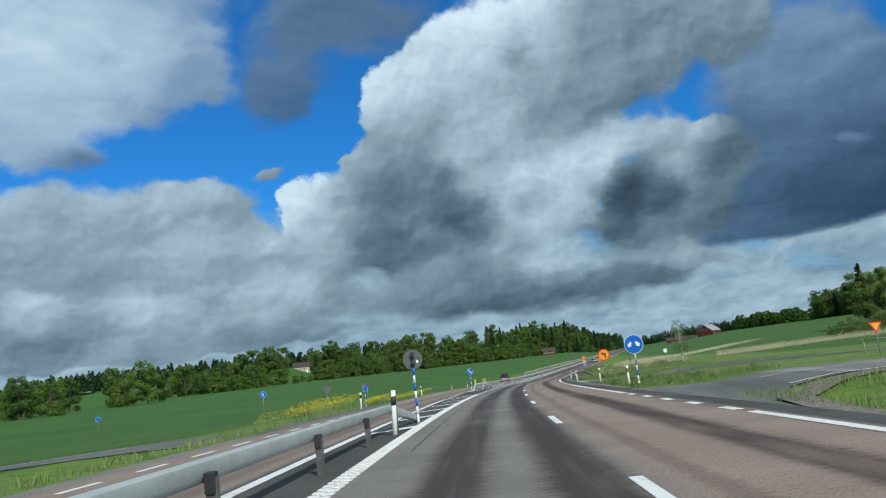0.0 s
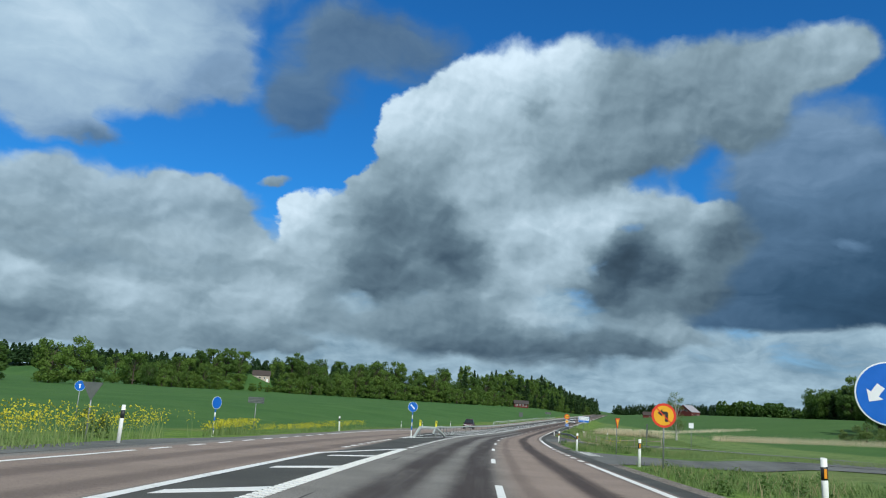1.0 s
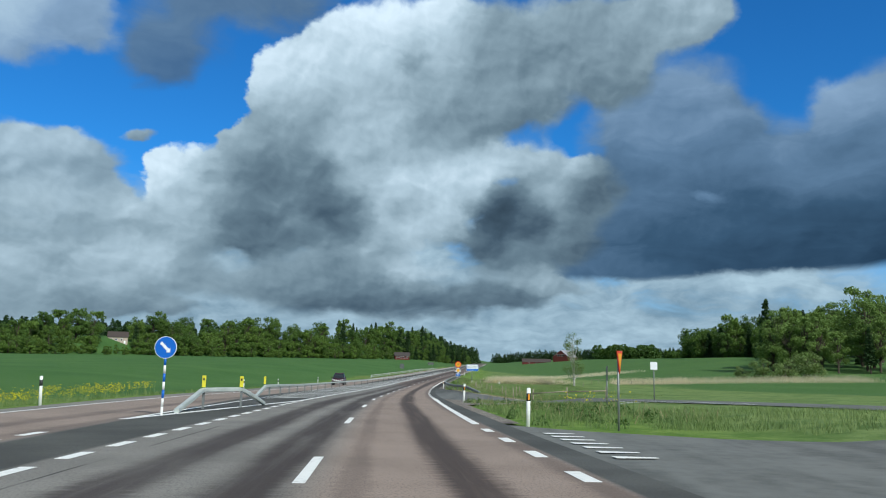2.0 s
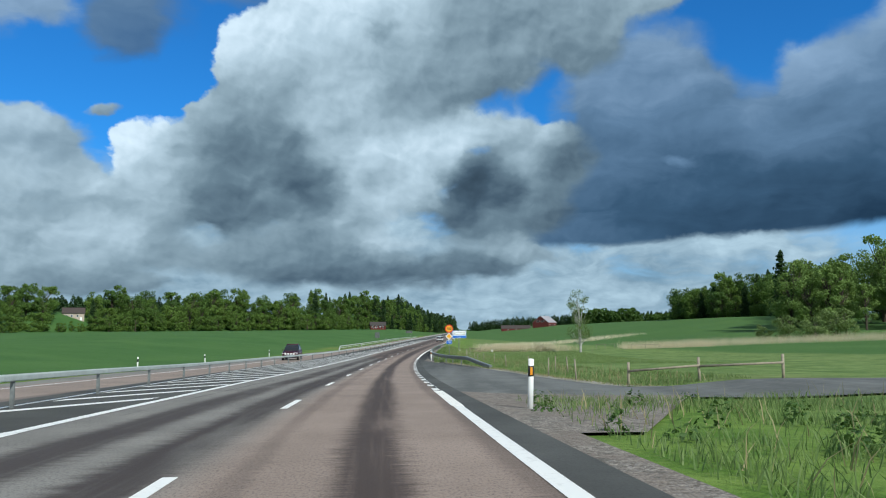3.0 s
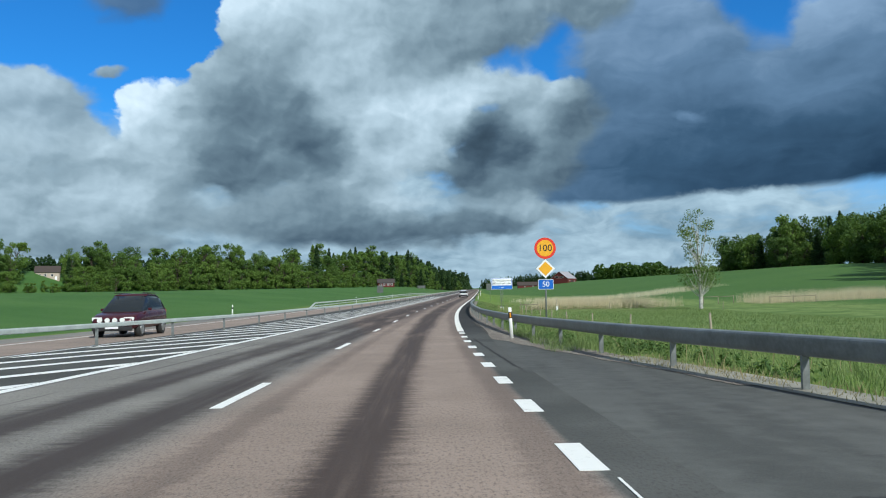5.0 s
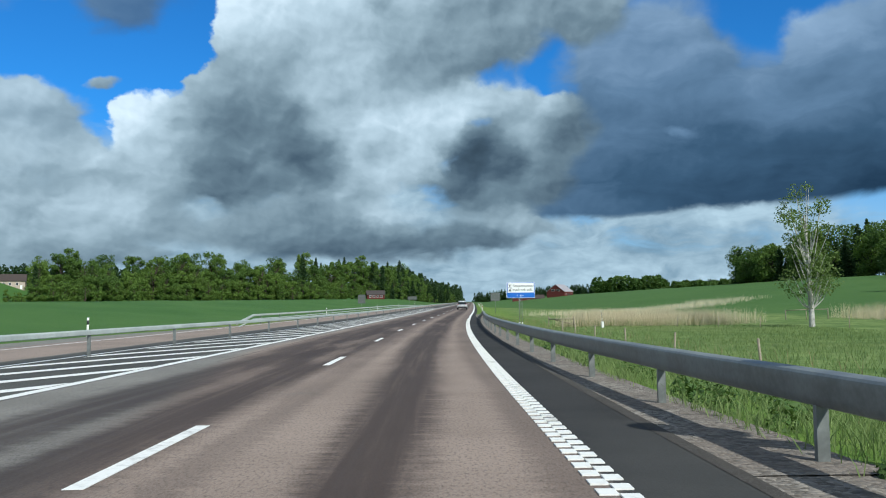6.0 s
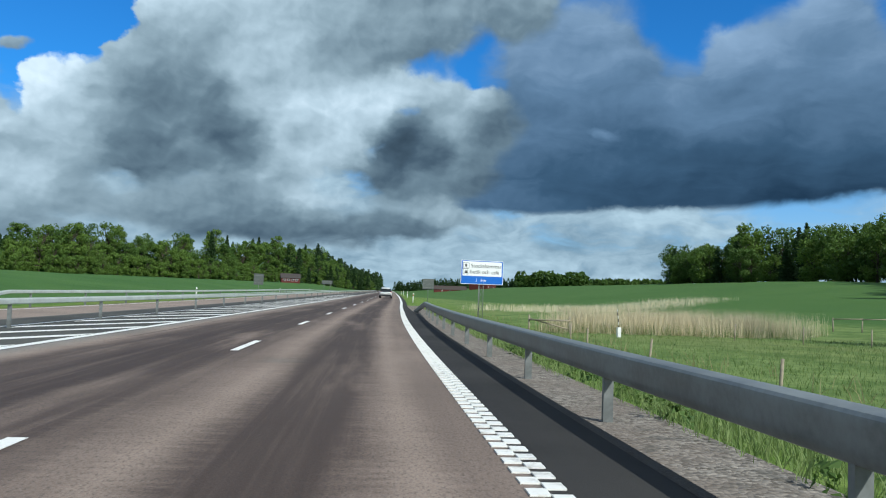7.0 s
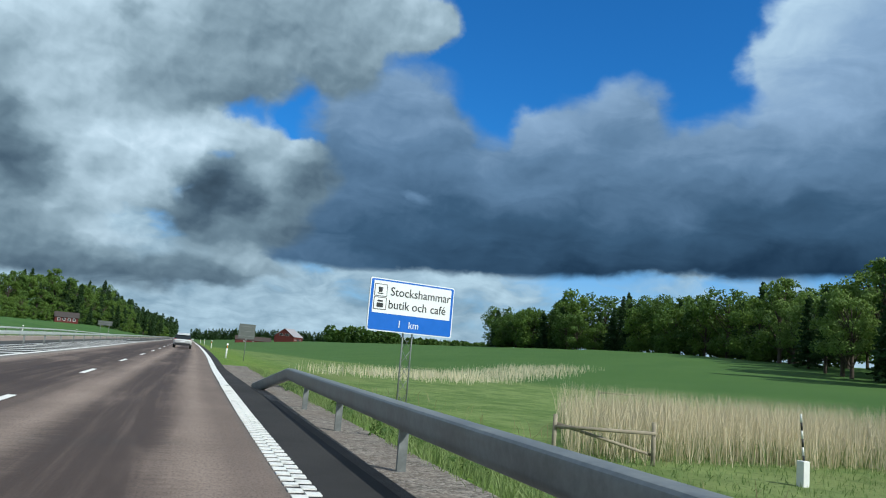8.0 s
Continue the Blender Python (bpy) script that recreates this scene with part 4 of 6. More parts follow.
def guard_rail(path, profile, height, spacing, first, label, post_size=(0.1, 0.055), flip=False, low_beam=False, near_posts=False, mat=None):
    """path: rows of station, offset, drop below full height. Posts stand where the beam is at full height."""
    rail = thing("guard_rail", Matrix.Identity(4), label, "guard rail", "guard rails along the road")
    offs, drops = [(r[0], r[1]) for r in path], [(r[0], r[2]) for r in path]
    k = int((path[-1][0] - path[0][0]) / 1.0)
    ys = sorted({path[0][0] + (path[-1][0] - path[0][0]) * i / k for i in range(k + 1)} | {r[0] for r in path})
    spine = [on_road(y, lerp_rows(offs, y), height - lerp_rows(drops, y)) for y in ys]
    shape = [(-s, u) for s, u in profile][::-1] if flip else profile
    part("beam", smooth(sweep(spine, shape), 28), mat or STEEL, rail)
    if low_beam:
        inside = [(s * 0.55, u * 0.55 - 0.28) for s, u in TUBE_BEAM]
        part("lower_beam", smooth(sweep(spine, inside)), mat or STEEL, rail)
    y, leg = first, None
    while y < path[-1][0]:
        if y > path[0][0] and lerp_rows(drops, y) < 0.05:
            foot = on_road(y, lerp_rows(offs, y) + (0.16 if near_posts else 0.0))
            low = min(foot.z, land(foot.x, foot.y) + 0.05) - 0.25
            if leg is None:
                w, d = post_size
                bm = bmesh.new()
                pts = [(-w / 2, -d / 2), (w / 2, -d / 2), (w / 2, -d / 2 + 0.012), (-w / 2 + 0.012, -d / 2 + 0.012), (-w / 2 + 0.012, d / 2 - 0.012), (w / 2, d / 2 - 0.012), (w / 2, d / 2), (-w / 2, d / 2)]
                lo = [bm.verts.new((x, q, 0)) for x, q in pts]
                hi = [bm.verts.new((x, q, height + 0.9)) for x, q in pts]
                bm.faces.new(lo[::-1]), bm.faces.new(hi)
                for i in range(8):
                    bm.faces.new((lo[i], lo[(i + 1) % 8], hi[(i + 1) % 8], hi[i]))
                bmesh.ops.recalc_face_normals(bm, faces=bm.faces[:])
                leg = part("post", bm, RUST if near_posts else STEEL, rail)
                me = leg.data
            else:
                leg = part("post", me, None, rail)
            top = on_road(y, 0).z + height + (0.16 if near_posts else 0.06)
            leg.matrix_local = pose(foot.x, foot.y, top - height - 0.9, 0, 0, heading(y))
            if near_posts:
                # a black block makes the top of each post dark
                cap = part("spacer", box((0.10, 0.12, 0.20), (-0.01, 0, 0), 0.012), BLACK, rail, "dark block at the top of the post")
                cap.matrix_local = pose(foot.x, foot.y, top - 0.06, 0, 0, heading(y))
        y += spacing
    return rail


guard_rail([(138.6, 9.1, 0.52), (147, 8.0, 0.0), (156, 6.75, 0), (164, 6.1, 0), (172, 5.65, 0), (185, 5.2, 0), (200, 5.02, 0), (215, 5.0, 0), (228, 5.12, 0), (239.5, 5.25, 0), (243.2, 4.75, 0.6)],
           BEAM, 0.39, 3.95, 149.3, "galvanised steel guard rail along the outer lane on steel posts")
guard_rail([(-90, -4.3, 0), (20.5, -4.2, 0), (24.6, -3.95, 0.5)], [(s * 0.9, 0.12 + (u - 0.07) * 0.75) for s, u in BEAM], 0.40, 4.4, 2.9, "grey steel guard rail with dark posts ending beside the round sign", (0.11, 0.07), near_posts=True, mat=PALE_STEEL)
guard_rail([(96.0, -5.85, 0.5), (99.5, -6.0, 0), (117, -7.1, 0), (137, -8.15, 0), (152, -8.45, 0), (165, -8.1, 0), (178, -7.5, 0), (190, -7.3, 0), (213, -6.5, 0), (235, -6.4, 0), (300, -6.3, 0), (620, -6.3, 0)],
           TUBE_BEAM, 0.60, 6.2, 101.7, "grey steel median barrier with a tubular top rail", (0.09, 0.05), mat=PALE_STEEL)
guard_rail([(219, -11.9, 0.45), (227, -13.0, 0), (330, -13.2, 0), (420, -13.2, 0.4)], TUBE_BEAM, 0.62, 6.2, 229.0, "grey steel guard rail along the far roadside", (0.09, 0.05), low_beam=True, mat=PALE_STEEL)


LIME = plain("marker_yellow", (0.74, 0.66, 0.04), 0.45, 0, 0.1)


def barrier_end():
    """The short looped rail in front of the median barrier, with two yellow markers."""
    rail = thing("barrier_terminal", Matrix.Identity(4), "short looped steel barrier end with two yellow marker posts", "guard rail")
    rows = [(80.6, -5.55, 0.0), (82.4, -5.58, 0.30), (83.9, -5.6, 0.57), (84.2, -5.58, 0.60), (85.0, -5.2, 0.61), (86.0, -4.72, 0.61), (86.3, -4.6, 0.57), (87.6, -4.35, 0.27), (88.8, -4.2, 0.0)]
    part("beam", smooth(sweep([on_road(*r) for r in rows], TUBE_BEAM), 28), PALE_STEEL, rail)
    for y, o in ((84.2, -5.6), (86.1, -4.62)):
        p = on_road(y, o)
        part("post", box((0.08, 0.08, 0.66), p + Vector((0, 0, 0.31)), 0.01), STEEL, rail)
        m = part("marker", box((0.14, 0.03, 0.42), p + Vector((0, -0.03, 0.98)), 0.012), LIME, rail, "yellow marker plate")
        part("reflector", box((0.06, 0.006, 0.09), p + Vector((0, -0.05, 1.06)), 0.002), BLACK, m)
    p = on_road(99.6, -6.05)
    m = part("marker", box((0.12, 0.03, 0.42), p + Vector((0, -0.03, 1.0)), 0.012), LIME, rail, "yellow marker plate")


barrier_end()


# ---------------------------------------------------------------- signs and marker posts
def disc_sign(name, x, y, height, radius, face_mat, rim_mat, label, pole="steel", turn=0.0, base=None, symbol=None, back=False, rim=0.055):
    """A round plate on a pole; height is of its centre above its foot."""
    z = land(x, y) if base is None else base
    sign = thing(name, pose(x, y, z, 0, 0, turn), label, "road sign", "road signs")
    plate_ob = part("plate", plate(circle(radius), 0.02, 0.05 if back else -0.05), SIGN_BACK if back else rim_mat, sign)
    if not back:
        part("face", plate(circle(radius * (1 - rim)), 0.004, -0.054), face_mat, plate_ob)
        if symbol:
            symbol(plate_ob, radius, -0.058)
    else:
        for z2 in (0.13, -0.13):
            part("bracket", box((0.14, 0.09, 0.05), (0, 0.005, height + z2)), BLACK, plate_ob)
        part("sticker", box((0.07, 0.004, 0.09), (radius * 0.45, 0.046, height - radius * 0.2)), SIGN_WHITE, plate_ob)
    for k in plate_ob.children:
        if not back:
            k.location.z += height
    plate_ob.data.transform(Matrix.Translation((0, 0, height)))
    if pole == "striped":
        top, n = height + radius * (0.75 if back else 0.6), 9
        for k in range(n):
            part("pole_band", tube((0, 0, -0.2 if k == 0 else top * k / n), (0, 0, top * (k + 1) / n), 0.038, sides=12), (BLACK if back and k > 6 else BLUE if k in (2, 4, 6) else WHITE), sign)
    else:
        part("pole", tube((0, 0, -0.3), (0, 0, height + radius * 0.8), 0.03, sides=12), STEEL, sign)
    return sign


def arrow_symbol(places):
    """White arrows: rows of (x, z, degrees, length) in radii."""
    def make(parent, r, y):
        for x, z, turn, length in places:
            w, h = 0.13, 0.30
            pts = [(-w, -length / 2), (w, -length / 2), (w, length / 2 - h), (h * 0.95, length / 2 - h), (0, length / 2), (-h * 0.95, length / 2 - h), (-w, length / 2 - h)]
            a = radians(turn)
            outline = [((x + px * math.cos(a) - pz * math.sin(a)) * r, (z + px * math.sin(a) + pz * math.cos(a)) * r) for px, pz in pts]
            part("arrow", plate(outline, 0.003, y), SIGN_WHITE, parent)
    return make


def no_left_turn(parent, r, y):
    pts = [(0.35, -0.5), (0.35, 0.22), (0.25, 0.33), (-0.12, 0.33), (-0.12, 0.5), (-0.5, 0.2), (-0.12, -0.1), (-0.12, 0.08), (0.1, 0.08), (0.1, -0.5)]
    part("arrow", plate([(px * r, pz * r) for px, pz in pts], 0.003, y), BLACK, parent)
    w = 0.03
    part("slash", plate([((-0.6 - w) * r, (0.6 - w) * r), ((0.6 - w) * r, (-0.6 - w) * r), ((0.6 + w) * r, (-0.6 + w) * r), ((-0.6 + w) * r, (0.6 + w) * r)], 0.003, y - 0.004), SIGN_RED, parent)


disc_sign("lane_sign", 17.54, 40.8, 2.12, 0.48, BLUE, SIGN_WHITE, "round blue sign with two white arrows on a striped pole", "striped", -4, symbol=arrow_symbol([(-0.42, -0.02, 145, 0.62), (0.42, -0.02, 215, 0.62)]), rim=0.045)
disc_sign("round_sign", 10.72, 23.35, 1.92, 0.31, BLUE, SIGN_WHITE, "round sign seen from behind on a striped pole", "striped", 8, base=road_z(23.35), back=True)
disc_sign("keep_right_sign", 0.97, 78.5, 1.98, 0.33, BLUE, SIGN_WHITE, "round blue sign with one white slanted arrow on a striped pole", "striped", 4, base=road_z(78.5), symbol=arrow_symbol([(0, 0, 225, 1.25)]), rim=0.05)
disc_sign("turn_ban_sign", 15.42, 56.64, 1.98, 0.42, SIGN_YELLOW, SIGN_RED, "round red and yellow no-left-turn sign on a steel pole", "steel", -2, symbol=no_left_turn, rim=0.19)
disc_sign("small_blue_sign", -18.55, 70.9, 2.5, 0.32, BLUE, SIGN_WHITE, "small round blue sign at the field side road", "steel", 20, symbol=arrow_symbol([(0, 0.0, 0, 0.9)]), rim=0.05)
disc_sign("striped_pole_sign", -5.0, 62.8, 1.75, 0.3, BLUE, SIGN_WHITE, "round blue sign seen edge-on on a striped pole", "striped", 70)
disc_sign("small_blue_sign", -43.0, 78.0, 2.2, 0.3, BLUE, SIGN_WHITE, "small round blue sign at the far end of the side road", "steel", 60)


def triangle_sign(x, y, height, size, turn, label, back=False, base=None):
    sign = thing("yield_sign", pose(x, y, land(x, y), 0, 0, turn), label, "road sign", "road signs")
    tri = lambda s: [(-s / 2, height + s * 0.29), (s / 2, height + s * 0.29), (0, height - s * 0.58)]
    p = part("plate", plate(tri(size), 0.02, -0.05), SIGN_BACK if back else SIGN_RED, sign)
    if not back:
        part("face", plate(tri(size * 0.66), 0.004, -0.056), SIGN_YELLOW, p)
    part("pole", tube((0, 0, -0.3), (0, 0, height + size * 0.2), 0.03, sides=12), STEEL, sign)


triangle_sign(14.17, 77.38, 1.95, 0.72, 68, "yellow yield sign with red border seen nearly edge-on")
triangle_sign(-3.92, 51.8, 2.05, 0.72, 15, "grey back of a triangular yield sign on a pole", True)
triangle_sign(31.0, 48.5, 1.6, 0.75, 10, "yellow yield sign with red border far up the side road")


def board_sign(name, x, y, w, h, height, mat, label, poles=1, turn=0.0, slats=0):
    sign = thing(name, pose(x, y, land(x, y), 0, 0, turn), label, "road sign", "road signs")
    p = part("board", plate(rounded(w, h, 0.03, height), 0.025, -0.05), mat, sign)
    for k in range(slats):
        part("slat", box((w * 1.01, 0.02, 0.03), (0, -0.062, height - h / 2 + h * (k + 0.5) / slats)), STEEL, p)
    for k in range(poles):
        px = 0 if poles == 1 else (-0.3 + 0.6 * k) * w
        part("pole", tube((px, 0, -0.3), (px, 0, height + h * 0.45), 0.035, sides=12), STEEL, sign)
    return sign


board_sign("name_board", -10.6, 79.3, 1.15, 0.42, 2.35, SIGN_BACK, "grey back of a slatted road name board", 1, 5, 4)
board_sign("small_white_sign", 21.7, 107.2, 0.45, 0.5, 2.25, SIGN_WHITE, "small white square sign on a thin pole")
board_sign("dark_board", 17.0, 96.9, 0.6, 0.75, 1.75, SIGN_BACK, "dark sign board seen edge-on on a pole", 1, 80)
board_sign("information_board", 8.45, 294.5, 1.5, 1.35, 2.75, SIGN_BACK, "grey back of a large road sign on one pole", 1, 3, 3)
board_sign("information_board", -14.3, 299, 1.3, 1.5, 2.5, SIGN_BACK, "grey back of a tall sign beside the oncoming lane", 1, 0, 3)
board_sign("information_board", -10.8, 386, 2.6, 0.9, 2.6, SIGN_BACK, "grey back of a wide sign beside the oncoming lane", 2, 0, 2)
board_sign("small_white_sign", 27.0, 32.0, 0.35, 0.2, 2.6, SIGN_BACK, "thin post with a small plate at the side road", 1, 70)


def speed_sign():
    x, y = 7.04, 171.45
    z = land(x, y)
    sign = thing("speed_sign", pose(x, y, z, 0, 0, -1), "pole with yellow 100 limit, priority diamond and road number plate", "road sign", "road signs")
    up = road_z(y) - z
    part("pole", tube((0, 0, -0.3), (0, 0, up + 3.75), 0.038, sides=14), STEEL, sign)
    c = up + 3.42
    p = part("limit_plate", plate(circle(0.45, 48, c), 0.02, -0.06), SIGN_RED, sign, "round yellow plate with red ring")
    part("limit_face", plate(circle(0.345, 48, c), 0.004, -0.064), SIGN_YELLOW, p)
    lettering("100", 0.40, BLACK, (0, -0.069, c), p)
    d = up + 2.56
    dia = lambda s: [(0, d - s), (s, d), (0, d + s), (-s, d)]
    q = part("priority_plate", plate(dia(0.405), 0.02, -0.06), SIGN_WHITE, sign, "white-edged yellow diamond")
    part("rim", plate(dia(0.41), 0.012, -0.045), BLACK, q)
    part("priority_face", plate(dia(0.30), 0.004, -0.064), SIGN_YELLOW, q)
    e = up + 1.90
    r = part("number_plate", plate(rounded(0.64, 0.42, 0.04, e), 0.02, -0.06), SIGN_WHITE, sign, "blue road number plate")
    part("number_face", plate(rounded(0.60, 0.38, 0.03, e), 0.004, -0.064), BLUE, r)
    lettering("50", 0.31, SIGN_WHITE, (0, -0.069, e), r)


speed_sign()


def tourist_sign():
    x, y = 8.40, 241.85
    z = land(x, y)
    up = road_z(y) - z
    sign = thing("tourist_sign", pose(x, y, z, 0, 0, 14), "white and blue shop and cafe sign on a steel lattice mast", "road sign", "road signs")
    w, h, c = 2.9, 1.52, up + 2.66
    p = part("board", plate(rounded(w, h, 0.06, c), 0.04, -0.14), SIGN_WHITE, sign)
    part("blue_field", plate(rounded(w - 0.06, h - 0.06, 0.05, c), 0.004, -0.145), BLUE, p)
    part("white_field", plate(rounded(w - 0.22, h * 0.61, 0.03, c + h * 0.145), 0.004, -0.149), SIGN_WHITE, p)
    lettering("Stockshammar", 0.355, BLACK, (0.27, -0.155, c + 0.40), p)
    for word, at in (("butik", -0.47), ("och", 0.24), ("café", 0.90)):
        lettering(word, 0.355, BLACK, (at, -0.155, c + 0.02), p)
    lettering("1", 0.30, SIGN_WHITE, (-0.40, -0.151, c - 0.52), p)
    lettering("km", 0.30, SIGN_WHITE, (0.09, -0.151, c - 0.52), p)
    for k, zz in enumerate((c + 0.41, c + 0.03)):
        f = part("pictogram", plate(rounded(0.42, 0.36, 0.02, zz, -1.10), 0.003, -0.153), BLACK, p)
        part("pictogram_field", plate(rounded(0.38, 0.32, 0.015, zz, -1.10), 0.003, -0.156), SIGN_WHITE, f)
        if k == 0:
            part("cup", plate([(-1.19, zz + 0.09), (-1.04, zz + 0.09), (-1.06, zz - 0.06), (-1.17, zz - 0.06)], 0.003, -0.159), BLACK, f)
            part("saucer", plate([(-1.21, zz - 0.08), (-1.01, zz - 0.08), (-1.04, zz - 0.11), (-1.18, zz - 0.11)], 0.003, -0.159), BLACK, f)
        else:
            part("basket", plate(rounded(0.22, 0.13, 0.04, zz - 0.05, -1.10), 0.003, -0.159), BLACK, f)
            part("basket_handle", plate(rounded(0.18, 0.05, 0.02, zz + 0.07, -1.10), 0.003, -0.159), BLACK, f)
    corners = [(-0.16, 0.0), (0.16, 0.0), (0.0, 0.26)]
    for a, b in corners:
        part("mast_leg", tube((a, b, -0.3), (a, b, c + h * 0.4), 0.022, sides=8), STEEL, sign)
    for k in range(9):
        z0, z1 = 0.1 + 0.42 * k, 0.1 + 0.42 * (k + 1)
        for i in range(3):
            a, b = corners[i], corners[(i + 1) % 3]
            if k % 2:
                a, b = b, a
            part("mast_brace", tube((*a, z0), (*b, z1), 0.009, sides=6), STEEL, sign)
    for a, b in corners:
        part("footing", tube((a, b, -0.2), (a, b, 0.32), 0.05, sides=10), WHITE, sign)


tourist_sign()


def marker_post(reflector):
    post = thing("marker_post", Matrix.Identity(4), "white plastic roadside marker post with a dark band", "marker post", "marker posts along the road")
    bm = bmesh.new()
    pts = [(0.06 * math.cos(a), 0.045 * math.sin(a)) for a in [2 * math.pi * k / 10 for k in range(10)]]
    lo, hi = [bm.verts.new((a, b, -0.25)) for a, b in pts], [bm.verts.new((a * 0.97, b * 0.97, 1.08 + 0.25 * b)) for a, b in pts]
    bm.faces.new(lo[::-1]), bm.faces.new(hi)
    for i in range(10):
        bm.faces.new((lo[i], lo[(i + 1) % 10], hi[(i + 1) % 10], hi[i])).smooth = True
    part("shaft", bm, WHITE, post)
    bm = bmesh.new()
    for z0, z1 in ((0.72, 0.94),):
        lo, hi = [bm.verts.new((a * 1.04, b * 1.06, z0 + 0.1 * a)) for a, b in pts], [bm.verts.new((a * 1.04, b * 1.06, z1 + 0.1 * a)) for a, b in pts]
        for i in range(10):
            bm.faces.new((lo[i], lo[(i + 1) % 10], hi[(i + 1) % 10], hi[i])).smooth = True
        bm.faces.new(hi), bm.faces.new(lo[::-1])
    band = part("band", bm, BLACK, post)
    if reflector:
        part("reflector", box((0.05, 0.008, 0.16), (0, -0.05, 0.83), 0.003), AMBER, band, "amber reflector")
    return post


MARKERS = {True: marker_post(True), False: marker_post(False)}
spots = [(True, y, o) for y, o in ((-40, 5.4), (-8, 5.4), (41.7, 5.5), (59.8, 5.85), (77.7, 5.1), (99.8, 5.18), (165.2, 5.31), (279.2, 5.15), (330, 5.3), (380, 5.3), (430, 5.3))]
spots += [(False, y, o) for y, o in ((49.4, -10.6), (85.3, -11.8), (142.5, -17.0), (160.5, -17.0), (188.5, -16.8), (207.3, -16.4), (19.1, -3.9), (262, -14.2), (310, -14.2), (350, -14.2), (400, -14.2))]
used = set()
for kind_, y, o in spots:
    p = on_road(y, o)
    m = pose(p.x, p.y, min(land(p.x, p.y), p.z) if abs(o + 3.9) > 0.1 else p.z, random.uniform(-2, 2), random.uniform(-3, 3), heading(y))
    if kind_ not in used:
        MARKERS[kind_].matrix_world = m
        used.add(kind_)
    else:
        copy_thing(MARKERS[kind_], m)


# ---------------------------------------------------------------- trees
def leaf_mesh(name, centres, sizes, flat=0.0, seed=1, out=None):
    """Small bent leaf clumps, one quad each: turned at random, or facing more or less along out."""
    rng = np.random.default_rng(seed)
    n = len(centres)
    a = rng.normal(size=(n, 3))
    if out is not None:
        facing = np.asarray(out) + rng.normal(size=(n, 3)) * 0.42
        a = np.cross(facing, a)
    else:
        a[:, 2] *= 1 - flat
    a /= np.linalg.norm(a, axis=1)[:, None]
    b = np.cross(facing if out is not None else a, a if out is not None else rng.normal(size=(n, 3)))
    b /= np.linalg.norm(b, axis=1)[:, None]
    s = np.asarray(sizes)[:, None]
    c = np.asarray(centres)
    bend = np.cross(a, b) * s * -0.18
    verts = np.stack([c - a * s * 0.6, c - b * s * 0.38 + bend, c + a * s * 0.6, c + b * s * 0.38 + bend], 1).reshape(-1, 3)
    faces = [(4 * i, 4 * i + 1, 4 * i + 2, 4 * i + 3) for i in range(n)]
    return mesh_of(name, verts.tolist(), faces)


def limb_mesh(name, limbs, sides=7):
    """Tapered bent limbs joined in one mesh: rows of points with radii."""
    verts, faces = [], []
    for points in limbs:
        k0 = len(verts)
        for i, (p, r) in enumerate(points):
            q0, q1 = points[max(0, i - 1)][0], points[min(len(points) - 1, i + 1)][0]
            way = (Vector(q1) - Vector(q0)).normalized()
            u = way.orthogonal().normalized()
            w = way.cross(u)
            verts += [Vector(p) + (u * math.cos(2 * math.pi * j / sides) + w * math.sin(2 * math.pi * j / sides)) * r for j in range(sides)]
        for i in range(len(points) - 1):
            for j in range(sides):
                a, b = k0 + i * sides + j, k0 + i * sides + (j + 1) % sides
                faces.append((a, b, b + sides, a + sides))
    return smooth(mesh_of(name, verts, faces))


